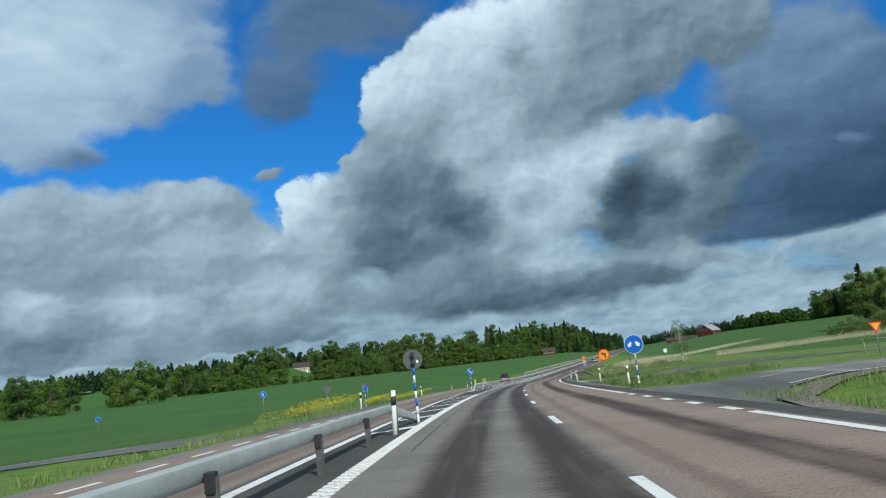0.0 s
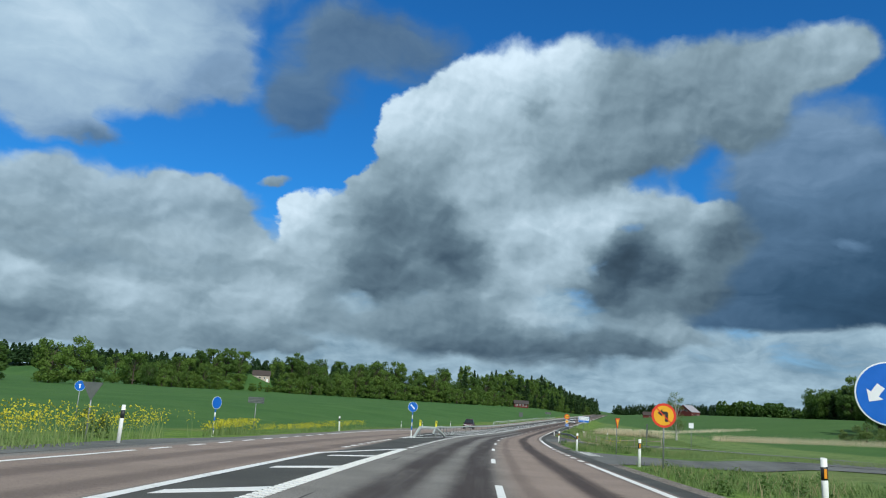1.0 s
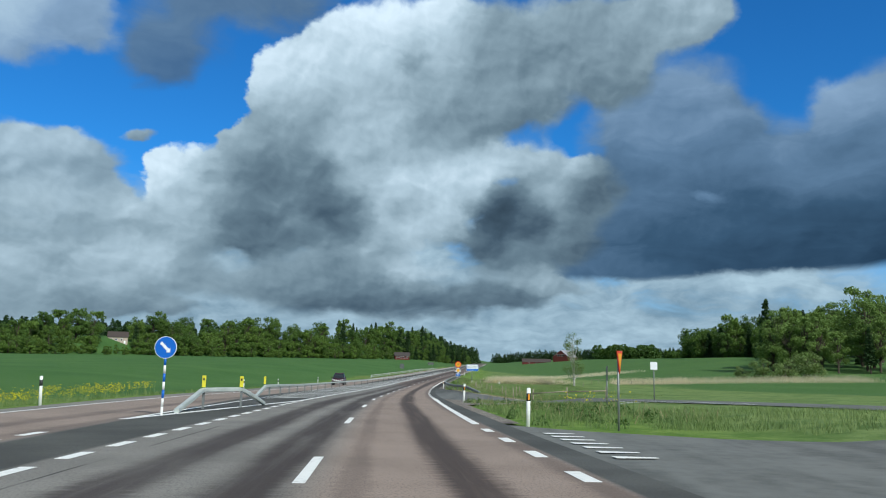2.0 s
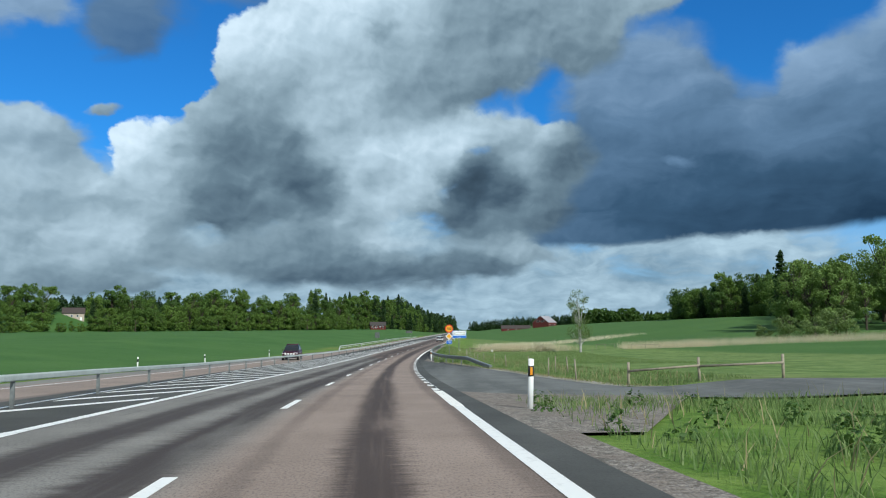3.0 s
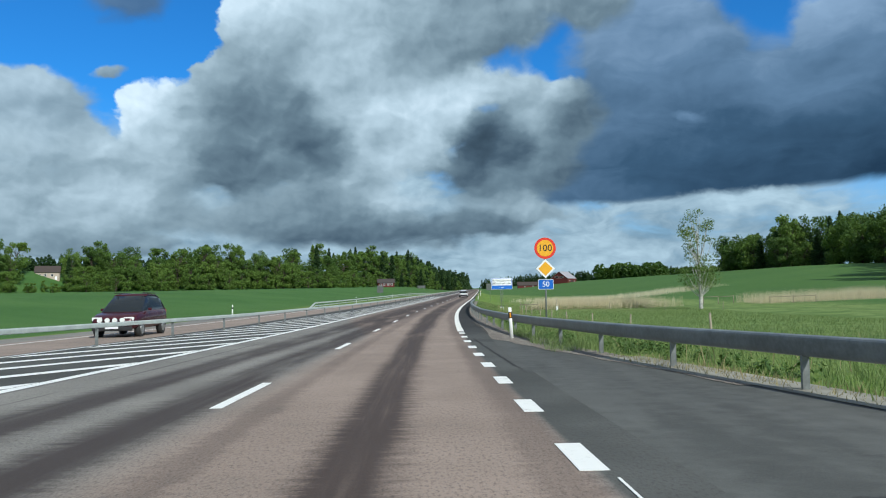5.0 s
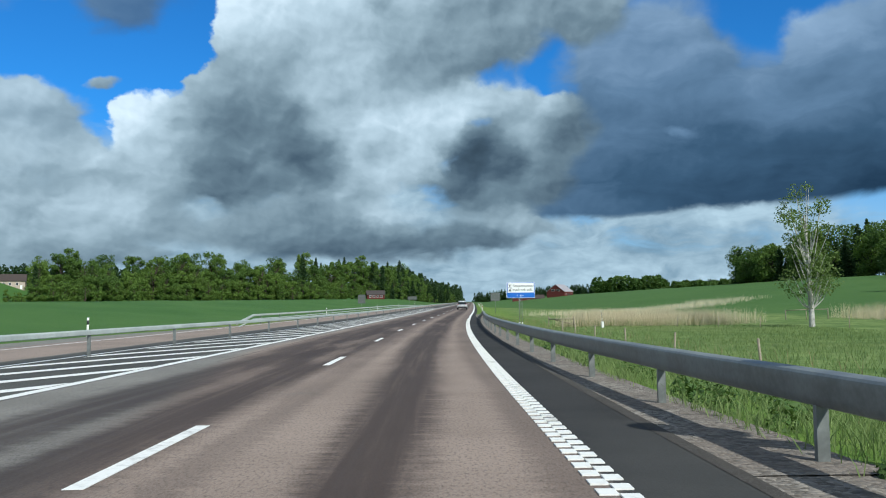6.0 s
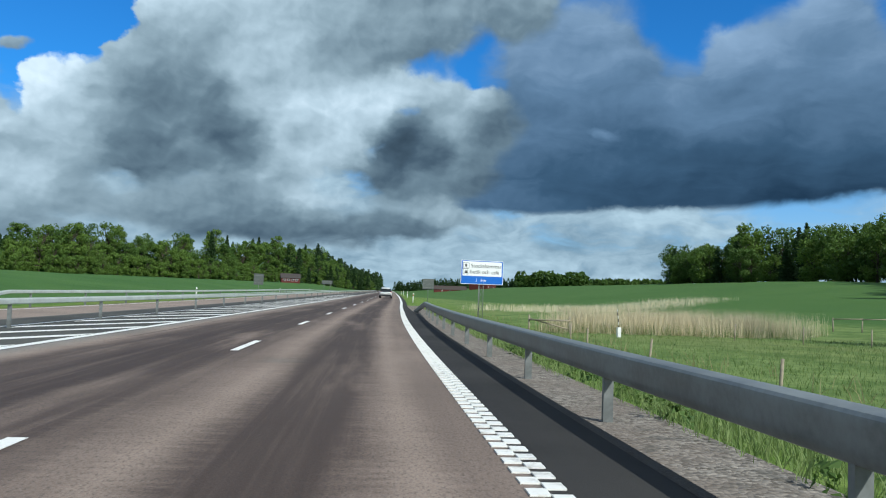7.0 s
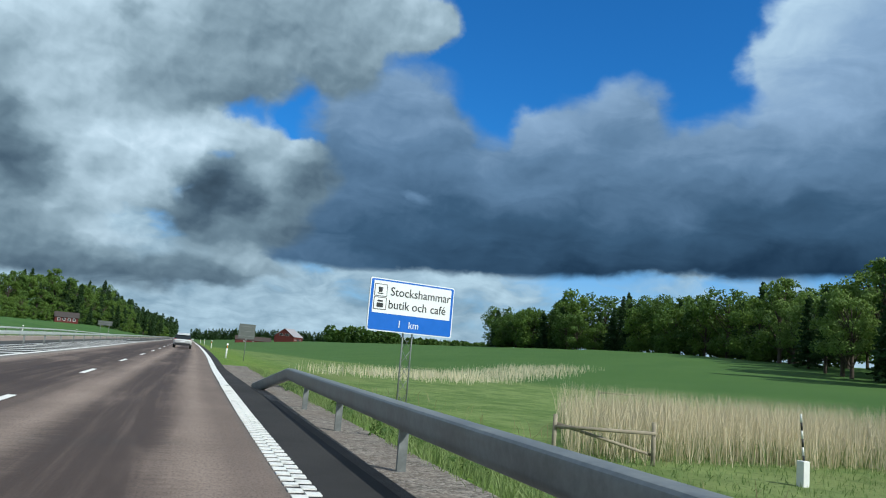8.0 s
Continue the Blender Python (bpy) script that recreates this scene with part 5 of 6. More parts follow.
def broadleaf(seed, tall, wide, clumps=34, leaves_=3000, leaf=0.72, low=0.10, bark=None, leaf_mat=None, name="deciduous_tree", twig=1.0, airy=False):
    rng = np.random.default_rng(seed)
    bark, leaf_mat = bark or BARK, leaf_mat or LEAF
    limbs, centres = [], []
    lean = rng.normal(size=2) * 0.03 * tall
    trunk = [((lean[0] * u * u, lean[1] * u * u, tall * 0.82 * u - 0.3), (0.024 * tall * (1 - 0.85 * u) + 0.03) * min(1.0, twig * 1.3)) for u in np.linspace(0, 1, 8)]
    limbs.append(trunk)
    for _ in range(clumps):
        u = rng.uniform(low, 1.0)
        reach = wide * 0.5 * math.sqrt(max(0.05, 1 - ((u - 0.52) / 0.56) ** 2)) * rng.uniform(0.45, 1.0)
        t = rng.uniform(0, 2 * math.pi)
        c = np.array([reach * math.cos(t) + lean[0] * u, reach * math.sin(t) + lean[1] * u, tall * u])
        centres.append((c, wide * rng.uniform(0.13, 0.24) * (1.25 - 0.5 * u)))
        v = max(0.15, u - rng.uniform(0.12, 0.3)) * 0.95
        root = np.array([lean[0] * v * v, lean[1] * v * v, tall * 0.82 * v])
        mid = (root + c) / 2 + np.array([0, 0, -0.03 * tall])
        limbs.append([(tuple(root), 0.008 * tall * twig), (tuple(mid), 0.005 * tall * twig), (tuple(c), 0.0015 * tall * twig)])
    pts, facing = [], []
    weights = np.array([r**2 for _, r in centres])
    pick = rng.choice(len(centres), size=leaves_, p=weights / weights.sum())
    for k in pick:
        c, r = centres[k]
        d = rng.normal(size=3)
        d /= np.linalg.norm(d)
        pts.append(c + d * r * rng.uniform(0.6, 1.12) * np.array([1, 1, 0.8]))
        facing.append(d)
    tree = thing(name, Matrix.Identity(4), "leafy green deciduous tree at the edge of the wood", "tree", "trees of the woods")
    part("trunk", limb_mesh("trunk", limbs), bark, tree)
    part("crown", leaf_mesh("crown", pts, rng.uniform(0.5, 1.35, len(pts)) * leaf, 0.2, seed, None if airy else facing), leaf_mat, tree)
    return tree


def conifer(seed, tall, wide, leaves_=2600, leaf=0.8, thin=0.0):
    rng = np.random.default_rng(seed)
    pts, limbs = [], [[((0, 0, tall * u - 0.3), 0.018 * tall * (1 - 0.95 * u) + 0.02) for u in np.linspace(0, 1, 6)]]
    tiers = 15
    for k in range(tiers):
        u = 0.1 + thin + (0.9 - thin) * k / tiers
        r = wide * 0.5 * (1 - u) ** 0.8 + 0.25
        arms = 6
        for j in range(arms):
            t = 2 * math.pi * (j / arms + rng.uniform(-0.08, 0.08)) + k
            reach = r * rng.uniform(0.65, 1.1)
            tip = (reach * math.cos(t), reach * math.sin(t), tall * u - reach * 0.28)
            limbs.append([((0, 0, tall * u), 0.03), (tip, 0.01)])
            for _ in range(max(3, int(leaves_ / tiers / arms * (0.5 + 1.0 * (1 - u))))):
                v = rng.uniform(0.12, 1.05)
                spread = 0.35 + 0.28 * reach * v
                pts.append((tip[0] * v + rng.normal() * spread * 0.35, tip[1] * v + rng.normal() * spread * 0.35, tall * u - reach * 0.28 * v - abs(rng.normal()) * 0.3))
    for _ in range(40):
        v = rng.uniform(0.86, 1.0)
        pts.append((rng.normal() * 0.25, rng.normal() * 0.25, tall * v))
    tree = thing("spruce_tree", Matrix.Identity(4), "dark green spruce standing in the wood", "tree", "trees of the woods")
    part("trunk", limb_mesh("trunk", limbs, 5), BARK, tree)
    part("crown", leaf_mesh("crown", pts, rng.uniform(0.6, 1.4, len(pts)) * leaf, 0.45, seed), NEEDLE, tree)
    return tree


LEAFY = [broadleaf(11, 17, 12), broadleaf(12, 15, 11, 30), broadleaf(13, 19, 11, 36, 3200), broadleaf(14, 13, 12, 28, 2600),
         broadleaf(15, 16, 10, 32, leaf_mat=LEAF_DARK, name="dark_broadleaf_tree"), broadleaf(16, 18, 13, 38, 3400, leaf_mat=LEAF_DARK, name="dark_broadleaf_tree")]
YOUNG = [broadleaf(17, 7.5, 6.0, 20, 1500, 0.5, 0.06, name="young_tree"), broadleaf(18, 8.5, 6.5, 22, 1600, 0.52, 0.06, name="young_tree")]
for ob in YOUNG:
    tagged(ob, "young light green tree at the edge of the field", "tree", "trees of the woods")
for ob in LEAFY[4:]:
    tagged(ob, "darker green broad tree standing in the wood", "tree", "trees of the woods")
SPRUCE = [conifer(21, 20, 8.5), conifer(22, 17, 7.5), conifer(23, 21, 7.5, thin=0.15)]
LEAF_PALE = leaves("pale_leaves", (0.100, 0.175, 0.038), (0.230, 0.330, 0.080))
TALL = [broadleaf(25, 19, 10, 40, 4600, 0.52, 0.28, leaf_mat=LEAF_PALE, name="tall_tree"), broadleaf(26, 20, 11, 44, 5000, 0.54, 0.25, leaf_mat=LEAF_PALE, name="tall_tree"), broadleaf(27, 18, 8, 30, 3600, 0.5, 0.31, leaf_mat=LEAF_PALE, name="tall_tree")]
for ob in TALL:
    tagged(ob, "tall green tree with a bare trunk at the wood's edge", "tree", "trees of the woods")
placed = set()


def plant(tree, x, y, size, z=None):
    m = pose(x, y, (land(x, y) if z is None else z) - 0.1, 0, 0, random.uniform(0, 360)) @ Matrix.Scale(size, 4)
    if tree.name in placed:
        made = copy_thing(tree, pose(0, 0, 0))
        made.matrix_basis = m
    else:
        placed.add(tree.name)
        tree.matrix_basis = m
        made = tree
    return made


WOOD_EDGE = [(-262, 470), (-240, 530), (-226, 575), (-160, 610), (-100, 648), (-62, 720), (-32, 830), (-8, 960)]


def along(rows, step_):
    """Points each few metres along a line, with the way across it."""
    out = []
    for (x0, y0), (x1, y1) in zip(rows, rows[1:]):
        n = max(1, int(math.hypot(x1 - x0, y1 - y0) / step_))
        way = Vector((x1 - x0, y1 - y0)).normalized()
        for k in range(n):
            u = k / n
            out.append((x0 + (x1 - x0) * u, y0 + (y1 - y0) * u, Vector((-way.y, way.x)), u))
    return out


# the wood across the left field: bright broadleaves in front, taller and darker trees up the slope behind
for row, (back, gap, lowest, highest) in enumerate(((-3, 6.5, 0.75, 1.2), (3, 8.0, 0.62, 0.98), (15, 9.5, 0.8, 1.12), (30, 12.0, 0.85, 1.15), (48, 16.0, 0.85, 1.2))):
    for x, y, side, _ in along(WOOD_EDGE, gap):
        d = back + random.uniform(-4, 5)
        px, py = x + side.x * d + random.uniform(-3, 3), y + side.y * d + random.uniform(-3, 3)
        if abs((px - 5) / (py - 111) + 0.529) < 0.026 and py < 592:
            if row < 2:
                plant(YOUNG[row], px, py, random.uniform(0.5, 0.85))
            elif py > 582:
                plant(LEAFY[row], px, py + 14, 0.9)
            continue
        share = (0.0 if row < 2 else 0.05) + 0.35 * step(-85, -40, x)
        kind_ = random.choice(SPRUCE) if random.random() < share else random.choice(YOUNG if row == 0 else LEAFY[:4] if row == 1 and random.random() < 0.7 else LEAFY)
        plant(kind_, px, py, random.uniform(lowest, highest) * (0.9 if x > -95 else 1.0) * (1.22 if row > 1 and random.random() < 0.18 else 1.0))
plant(SPRUCE[2], -100.5, 672, 1.32)
plant(SPRUCE[0], -62, 742, 1.25)
plant(LEAFY[2], -168, 628, 1.35)
plant(LEAFY[0], -205, 604, 1.25)
plant(LEAFY[5], -216, 612, 1.2)
# the trees further left, by the far end of the side road
for k in range(26):
    plant(random.choice(LEAFY), random.uniform(-300, -196), random.uniform(235, 335), random.uniform(0.7, 1.0))

# the wood on the rise to the right
RIGHT_WOOD = [(210, 250), (165, 255), (125, 272), (98, 290), (104, 322), (128, 352), (146, 398), (146, 440), (136, 480), (131, 522), (150, 560)]
for row, (back, gap, lowest, highest) in enumerate(((2, 6.5, 0.62, 1.08), (12, 8.5, 0.8, 1.2), (26, 10.0, 0.9, 1.25))):
    for x, y, side, _ in along(RIGHT_WOOD, gap):
        d = -(back + random.uniform(-2.5, 4))
        px, py = x + side.x * d, y + side.y * d
        share = 0.35 if y > 440 else 0.3
        if y < 330 and row > 0 and random.random() < 0.4:
            continue
        kind_ = random.choice(SPRUCE) if random.random() < share else random.choice(TALL if y < 360 else LEAFY[2:])
        plant(kind_, px, py, random.uniform(lowest, highest) * (0.86 if y < 300 else 1.06))
# bushes and a small tree before it
bush = broadleaf(31, 5.0, 5.5, 16, 1200, 0.34, 0.12, leaf_mat=BIRCH_LEAF, name="bush")
tagged(bush, "grey-green leafy bush in the rough grass", "bush", "bushes in the field")
for x, y, s in ((84, 262, 1.15), (88, 258, 1.0), (80, 266, 0.7), (92, 266, 1.3), (97, 262, 1.4), (-24, 24, 0.3), (-9.5, 60, 0.3)):
    plant(bush, x, y, s)

# the birch in the meadow
birch = broadleaf(41, 11.6, 4.2, 40, 3600, 0.17, 0.22, BIRCH, BIRCH_LEAF, "birch_tree", 0.62, True)
tagged(birch, "slender birch with pale trunk and thin crown in the meadow", "tree")
birch["group"] = "single trees"
birch.matrix_basis = pose(31.3, 230.6, land(31.3, 230.6), 0, 0, 40)


def far_wood(name, line, rows_, tall, seed, mat, spiky, label):
    """A far wood: many small pointed or round tops in one mesh, past counting."""
    rng = np.random.default_rng(seed)
    pts, sizes = [], []
    for x, y, side, _ in along(line, 5.0):
        for r in range(rows_):
            px, py = x + side.x * (r * 9 + rng.uniform(-4, 4)) + rng.uniform(-2, 2), y + side.y * (r * 9 + rng.uniform(-4, 4))
            h = tall * rng.uniform(0.7, 1.12)
            z0 = land(px, py)
            w = h * (0.24 if spiky else 0.36)
            for _ in range(110):
                u = rng.uniform(0.05, 1.0)
                r_ = w * ((1 - u) * 1.1 + 0.08 if spiky else math.sqrt(max(0.03, 1 - ((u - 0.5) / 0.52) ** 2)))
                t = rng.uniform(0, 2 * math.pi)
                pts.append((px + r_ * math.cos(t), py + r_ * math.sin(t), z0 + h * u))
                sizes.append(rng.uniform(2.4, 4.4) * (1.15 - 0.6 * u if spiky else 1.0))
    ob = part(name, leaf_mesh(name, pts, sizes, 0.3, seed), mat)
    return tagged(ob, label, "wood", kind="stuff")


far_wood("far_wood", [(-900, 520), (-620, 700), (-400, 850), (-230, 960)], 3, 21, 51, NEEDLE, True, "dark spruce wood on the far side of the fields")
far_wood("far_wood", [(-40, 1010), (-4, 1060), (2, 1150)], 3, 21, 52, NEEDLE, True, "dark spruce wood on the far side of the fields")
far_wood("far_wood", [(146, 960), (170, 950), (215, 945)], 2, 15, 53, LEAF_DARK, False, "clump of broad dark trees beside the red barn")
far_wood("far_wood", [(40, 1900), (200, 1800), (420, 1500), (620, 1250)], 2, 22, 54, NEEDLE, True, "low wooded ridge along the horizon")
far_wood("far_wood", [(225, 945), (300, 960), (330, 1000)], 2, 9, 55, LEAF_DARK, False, "low shrubs along the field beyond the barn")


# ---------------------------------------------------------------- grass, reeds and flowers
def blades(name, spots, tall, width, mat, label, seed, droop=0.42, category="grass"):
    """Single blades or stems, each a thin bent strip."""
    rng = np.random.default_rng(seed)
    verts, faces = [], []
    for x, y in spots:
        z = land(x, y) - 0.02
        h = tall * rng.uniform(0.45, 1.15)
        t = rng.uniform(0, 2 * math.pi)
        c, s = math.cos(t) * width * rng.uniform(0.6, 1.3), math.sin(t) * width
        dx, dy = rng.normal(size=2) * droop * h
        k = len(verts)
        verts += [(x - c, y - s, z), (x + c, y + s, z), (x + dx * 0.4 + c * 0.7, y + dy * 0.4 + s * 0.7, z + h * 0.6), (x + dx * 0.4 - c * 0.7, y + dy * 0.4 - s * 0.7, z + h * 0.6), (x + dx, y + dy, z + h)]
        faces += [(k, k + 1, k + 2, k + 3), (k + 3, k + 2, k + 4)]
    ob = part(name, mesh_of(name, verts, faces), mat)
    return tagged(ob, label, category, kind="stuff")


GRASS = leaves("grass_blades", (0.095, 0.170, 0.046), (0.260, 0.330, 0.120), (0.21, 0.29, 0.08))
DRY = leaves("reed_stems", (0.56, 0.48, 0.31), (0.84, 0.75, 0.55), (0.66, 0.58, 0.36))
SEED_HEAD = leaves("dry_grass", (0.26, 0.23, 0.11), (0.42, 0.36, 0.20), (0.4, 0.34, 0.16))
YELLOW = leaves("rape_flowers", (0.58, 0.52, 0.02), (0.78, 0.68, 0.06), (0.7, 0.62, 0.04))


def patch(seed, n, y0, y1, o0, o1):
    rng = np.random.default_rng(seed)
    out = []
    while len(out) < n:
        y = rng.uniform(y0, y1)
        a, b = (e(y) if callable(e) else e for e in (o0, o1))
        o = rng.uniform(a, b)
        clump = noise.noise((o * 0.7, y * 0.35, seed * 0.1))
        if clump > rng.uniform(-0.5, 0.35):
            p = on_road(y, o)
            out.append((p.x, p.y))
    return out


blades("verge_grass", patch(61, 34000, 158, 262, 5.6, 8.2), 0.33, 0.0055, GRASS, "tall green grass behind the guard rail", 61)
blades("verge_grass", patch(62, 24000, 147, 262, lambda y: 5.6 + 4 * step(164, 142, y), 11.5), 0.33, 0.006, GRASS, "tall green grass behind the guard rail", 62)
blades("verge_grass", patch(63, 9000, 36, 61, 5.1, 12), 0.28, 0.010, GRASS, "rough grass on the island between the side roads", 63)
blades("verge_grass", patch(64, 9000, 77, 102.5, 5.3, 13), 0.28, 0.010, GRASS, "rough grass on the island between the side roads", 64)
blades("verge_grass", patch(65, 9000, 110, 150, lambda y: 10.3 - 2.2 * step(118, 150, y), 15), 0.22, 0.010, GRASS, "rough grass along the edge of the meadow", 65)
blades("verge_grass", patch(66, 4500, -10, 48, -14.5, -10.4), 0.30, 0.018, GRASS, "rough grass on the verge beyond the oncoming lane", 66)
blades("verge_grass", patch(67, 4000, 66, 150, lambda y: lerp_rows(LEFT_EDGE, y) - 5, lambda y: lerp_rows(LEFT_EDGE, y) - 0.5), 0.30, 0.018, GRASS, "rough grass on the verge beyond the oncoming lane", 67)
blades("verge_grass", patch(68, 7000, 5, 21, 5.0, 14), 0.26, 0.010, GRASS, "rough grass in the corner of the side road", 68)
blades("verge_grass", patch(95, 8000, 75, 90, 12, 30), 0.24, 0.011, GRASS, "rough grass on the island between the side roads", 95)
blades("dry_grass", patch(96, 3800, 110, 156, lambda y: lerp_rows(bay_side, y) + 0.1, lambda y: lerp_rows(bay_side, y) + 1.1), 0.16, 0.008, SEED_HEAD, "short dry grass along the edge of the asphalt", 96)
blades("dry_grass", patch(69, 1500, 110, 262, lambda y: 6.5 + 4.5 * step(160, 135, y), 14), 0.55, 0.010, SEED_HEAD, "dry grass stems standing in the meadow edge", 69)
blades("dry_grass", patch(70, 350, 38, 57, 5.4, 12) + patch(71, 350, 80, 102, 5.4, 13), 0.5, 0.011, SEED_HEAD, "dry grass stems standing in the rough grass", 70)


def weeds(seed, n, y0, y1, o0, o1):
    """Leafy weeds in low clumps, past counting."""
    rng = np.random.default_rng(seed)
    pts, sizes, facing = [], [], []
    for x, y in patch(seed, n, y0, y1, o0, o1):
        r, tall, z = rng.uniform(0.12, 0.34), rng.uniform(0.12, 0.5), land(x, y)
        for _ in range(46):
            d = rng.normal(size=3)
            d /= np.linalg.norm(d)
            d[2] = abs(d[2])
            pts.append((x + d[0] * r, y + d[1] * r, z + d[2] * tall * rng.uniform(0.5, 1.1)))
            sizes.append(rng.uniform(0.04, 0.12))
            facing.append(d + np.array([0, 0, 0.4]))
    tagged(part("weeds", leaf_mesh("weeds", pts, sizes, 0.3, seed, facing), WEED), "dark green leafy weeds along the roadside", "weeds", kind="stuff")


WEED = leaves("weed_leaves", (0.040, 0.090, 0.020), (0.120, 0.200, 0.050))
weeds(91, 230, 150, 246, lambda y: 5.75 + 2.6 * step(166, 150, y), 8.6)
weeds(92, 60, 37, 59, 5.2, 11.0)
weeds(93, 60, 78, 102, 5.3, 12.0)
blades("dry_grass", patch(94, 70, 208, 216, 7.6, 10.0), 0.95, 0.012, SEED_HEAD, "pale seed heads of tall grass behind the guard rail", 94, 0.16)


def meadow_patch(seed, n, x0, x1, y0, y1):
    rng = np.random.default_rng(seed)
    return [(rng.uniform(x0, x1), rng.uniform(y0, y1)) for _ in range(n)]


blades("meadow_grass", meadow_patch(71, 52000, 8.5, 32, 148, 236), 0.19, 0.012, GRASS, "green meadow grass beside the road", 71)
near_reeds = [(x + (y - 236) * 0.5, y) for x, y in meadow_patch(72, 27000, 10.7, 29, 235.6, 248)
              if random.random() < min((x - 10.4) / 0.8, (29 - x) / 9, (y - 235.4) / 1.6, (248 - y) / 4) + 0.8 * noise.noise((x * 0.45, y * 0.45, 0)) - 0.12]
reeds = near_reeds + meadow_patch(73, 7000, 42, 60, 239, 250) + meadow_patch(74, 11000, 58, 104, 240, 256)
blades("reeds", reeds, 1.55, 0.008, DRY, "pale dry reeds in the wet ditch", 72, 0.13, "reeds")
blades("reed_shoots", near_reeds[::2], 0.75, 0.010, GRASS, "fresh green shoots between the dry reeds", 76, 0.2, "reeds")
blades("reeds", [(18 + 44 * u + dx, 284 + 52 * u + dy) for u, dx, dy in np.random.default_rng(75).uniform((0, -7, -6), (1, 7, 6), (4600, 3))], 0.9, 0.02, DRY, "pale dry reeds in the wet ditch", 75, 0.07, "reeds")


def flowers(name, spots, tall, seed):
    blades("flower_stems", spots, tall, 0.014, GRASS, "green stems of the yellow flowers", seed, 0.12, "flowers")
    rng = np.random.default_rng(seed)
    pts = []
    for x, y in spots:
        for _ in range(4):
            pts.append((x + rng.normal() * 0.09, y + rng.normal() * 0.09, land(x, y) + tall * rng.uniform(0.62, 1.1)))
    ob = part(name, leaf_mesh(name, pts, rng.uniform(0.04, 0.085, len(pts)), 0.3, seed), YELLOW)
    tagged(ob, "yellow rape flowers along the verge", "flowers", kind="stuff")


flowers("yellow_flowers", patch(81, 520, 40, 57, -14.5, -11.0), 1.0, 81)
flowers("yellow_flowers", patch(82, 560, 74, 104, -16.0, -13.3), 0.75, 82)
flowers("yellow_flowers", patch(83, 260, 62, 66, -13.2, -11.6), 0.7, 83)
flowers("yellow_flowers", patch(84, 16, 80, 90, 7.5, 10.5), 0.9, 84)


# ---------------------------------------------------------------- fences and the box by the ditch
def rail_fence(points, tall, label, rails=(0.86,), brace=False):
    """Upright posts at the points, with round rails between them."""
    fence = thing("wooden_fence", Matrix.Identity(4), label, "fence", "wooden fences in the meadow")
    feet = [Vector((x, y, land(x, y))) for x, y in points]
    for f in feet:
        part("post", tube(f - Vector((0, 0, 0.3)), f + Vector((random.uniform(-0.03, 0.03), 0, tall)), 0.055, 0.05, 9), WOOD, fence)
    for a, b in zip(feet, feet[1:]):
        for h in rails:
            part("rail", tube(a + Vector((0, -0.06, tall * h)), b + Vector((0, -0.06, tall * h + 0.03)), 0.045, 0.04, 9), WOOD, fence)
    if brace:
        part("brace", tube(feet[0] + Vector((0, 0.05, tall * 0.8)), feet[1] + Vector((0, 0.05, 0.25)), 0.04, 0.035, 9), WOOD, fence)


rail_fence([(10.45, 236.2), (12.6, 235.4)], 1.0, "short weathered wooden fence before the reeds", (0.72,), True)
rail_fence([(38.0, 251.5), (39.7, 250.4), (41.6, 249.5)], 1.0, "pale wooden rail fence in the wet meadow", (0.9,))
rail_fence([(43.0, 240.0), (45.5, 238.9), (48.0, 238.0)], 1.0, "pale wooden rail fence in the wet meadow", (0.85,))
rail_fence([(14.2, 112.6), (16.6, 111.9), (19.2, 111.0)], 0.85, "low weathered wooden gate rail at the meadow corner", (0.62,))
rail_fence([(27.0, 262.0), (29.5, 261.0)], 0.95, "pale wooden rail fence in the wet meadow", (0.85,))
rail_fence([(31.6, 53.6), (34.0, 52.4), (36.4, 51.2)], 0.95, "pale wooden rail fence beside the side road", (0.9,))
stake = thing("fence_stake", Matrix.Identity(4), "single weathered fence stake in the meadow grass", "fence stake", "fence stakes along the meadow")
part("shaft", tube((0, 0, -0.3), (0.02, 0, 0.95), 0.036, 0.032, 9), WOOD, stake)
stakes = [(14.0, 126.6), (13.0, 117.2), (11.7, 143.7), (12.6, 135.0), (13.8, 130.5), (12.6, 123.8), (11.2, 152), (10.6, 161), (10.2, 170), (10.0, 178), (9.8, 186), (9.6, 193), (9.5, 200), (9.4, 207), (9.4, 214), (9.6, 221), (10.4, 226.6), (14.0, 238.5), (21, 233), (24, 231.5), (27, 230.4), (33, 228)]
for i, (x, y) in enumerate(stakes):
    m = pose(x, y, land(x, y), random.uniform(-4, 4), random.uniform(-4, 4), random.uniform(0, 360))
    if i == 0:
        stake.matrix_world = m
    else:
        copy_thing(stake, m)
box_ = thing("white_box", pose(14.65, 233.05, land(14.65, 233.05), 0, 0, 10), "white plastic box with a striped stick in the meadow", "box")
part("body", box((0.2, 0.18, 0.62), (0, 0, 0.25), 0.02), WHITE, box_)
for k in range(6):
    part("stick_band", tube((0.02 - 0.02 * k, 0, 0.5 + 0.17 * k), (0.02 - 0.02 * (k + 1), 0, 0.5 + 0.17 * (k + 1)), 0.022, sides=8), WHITE if k % 2 else BLACK, box_)


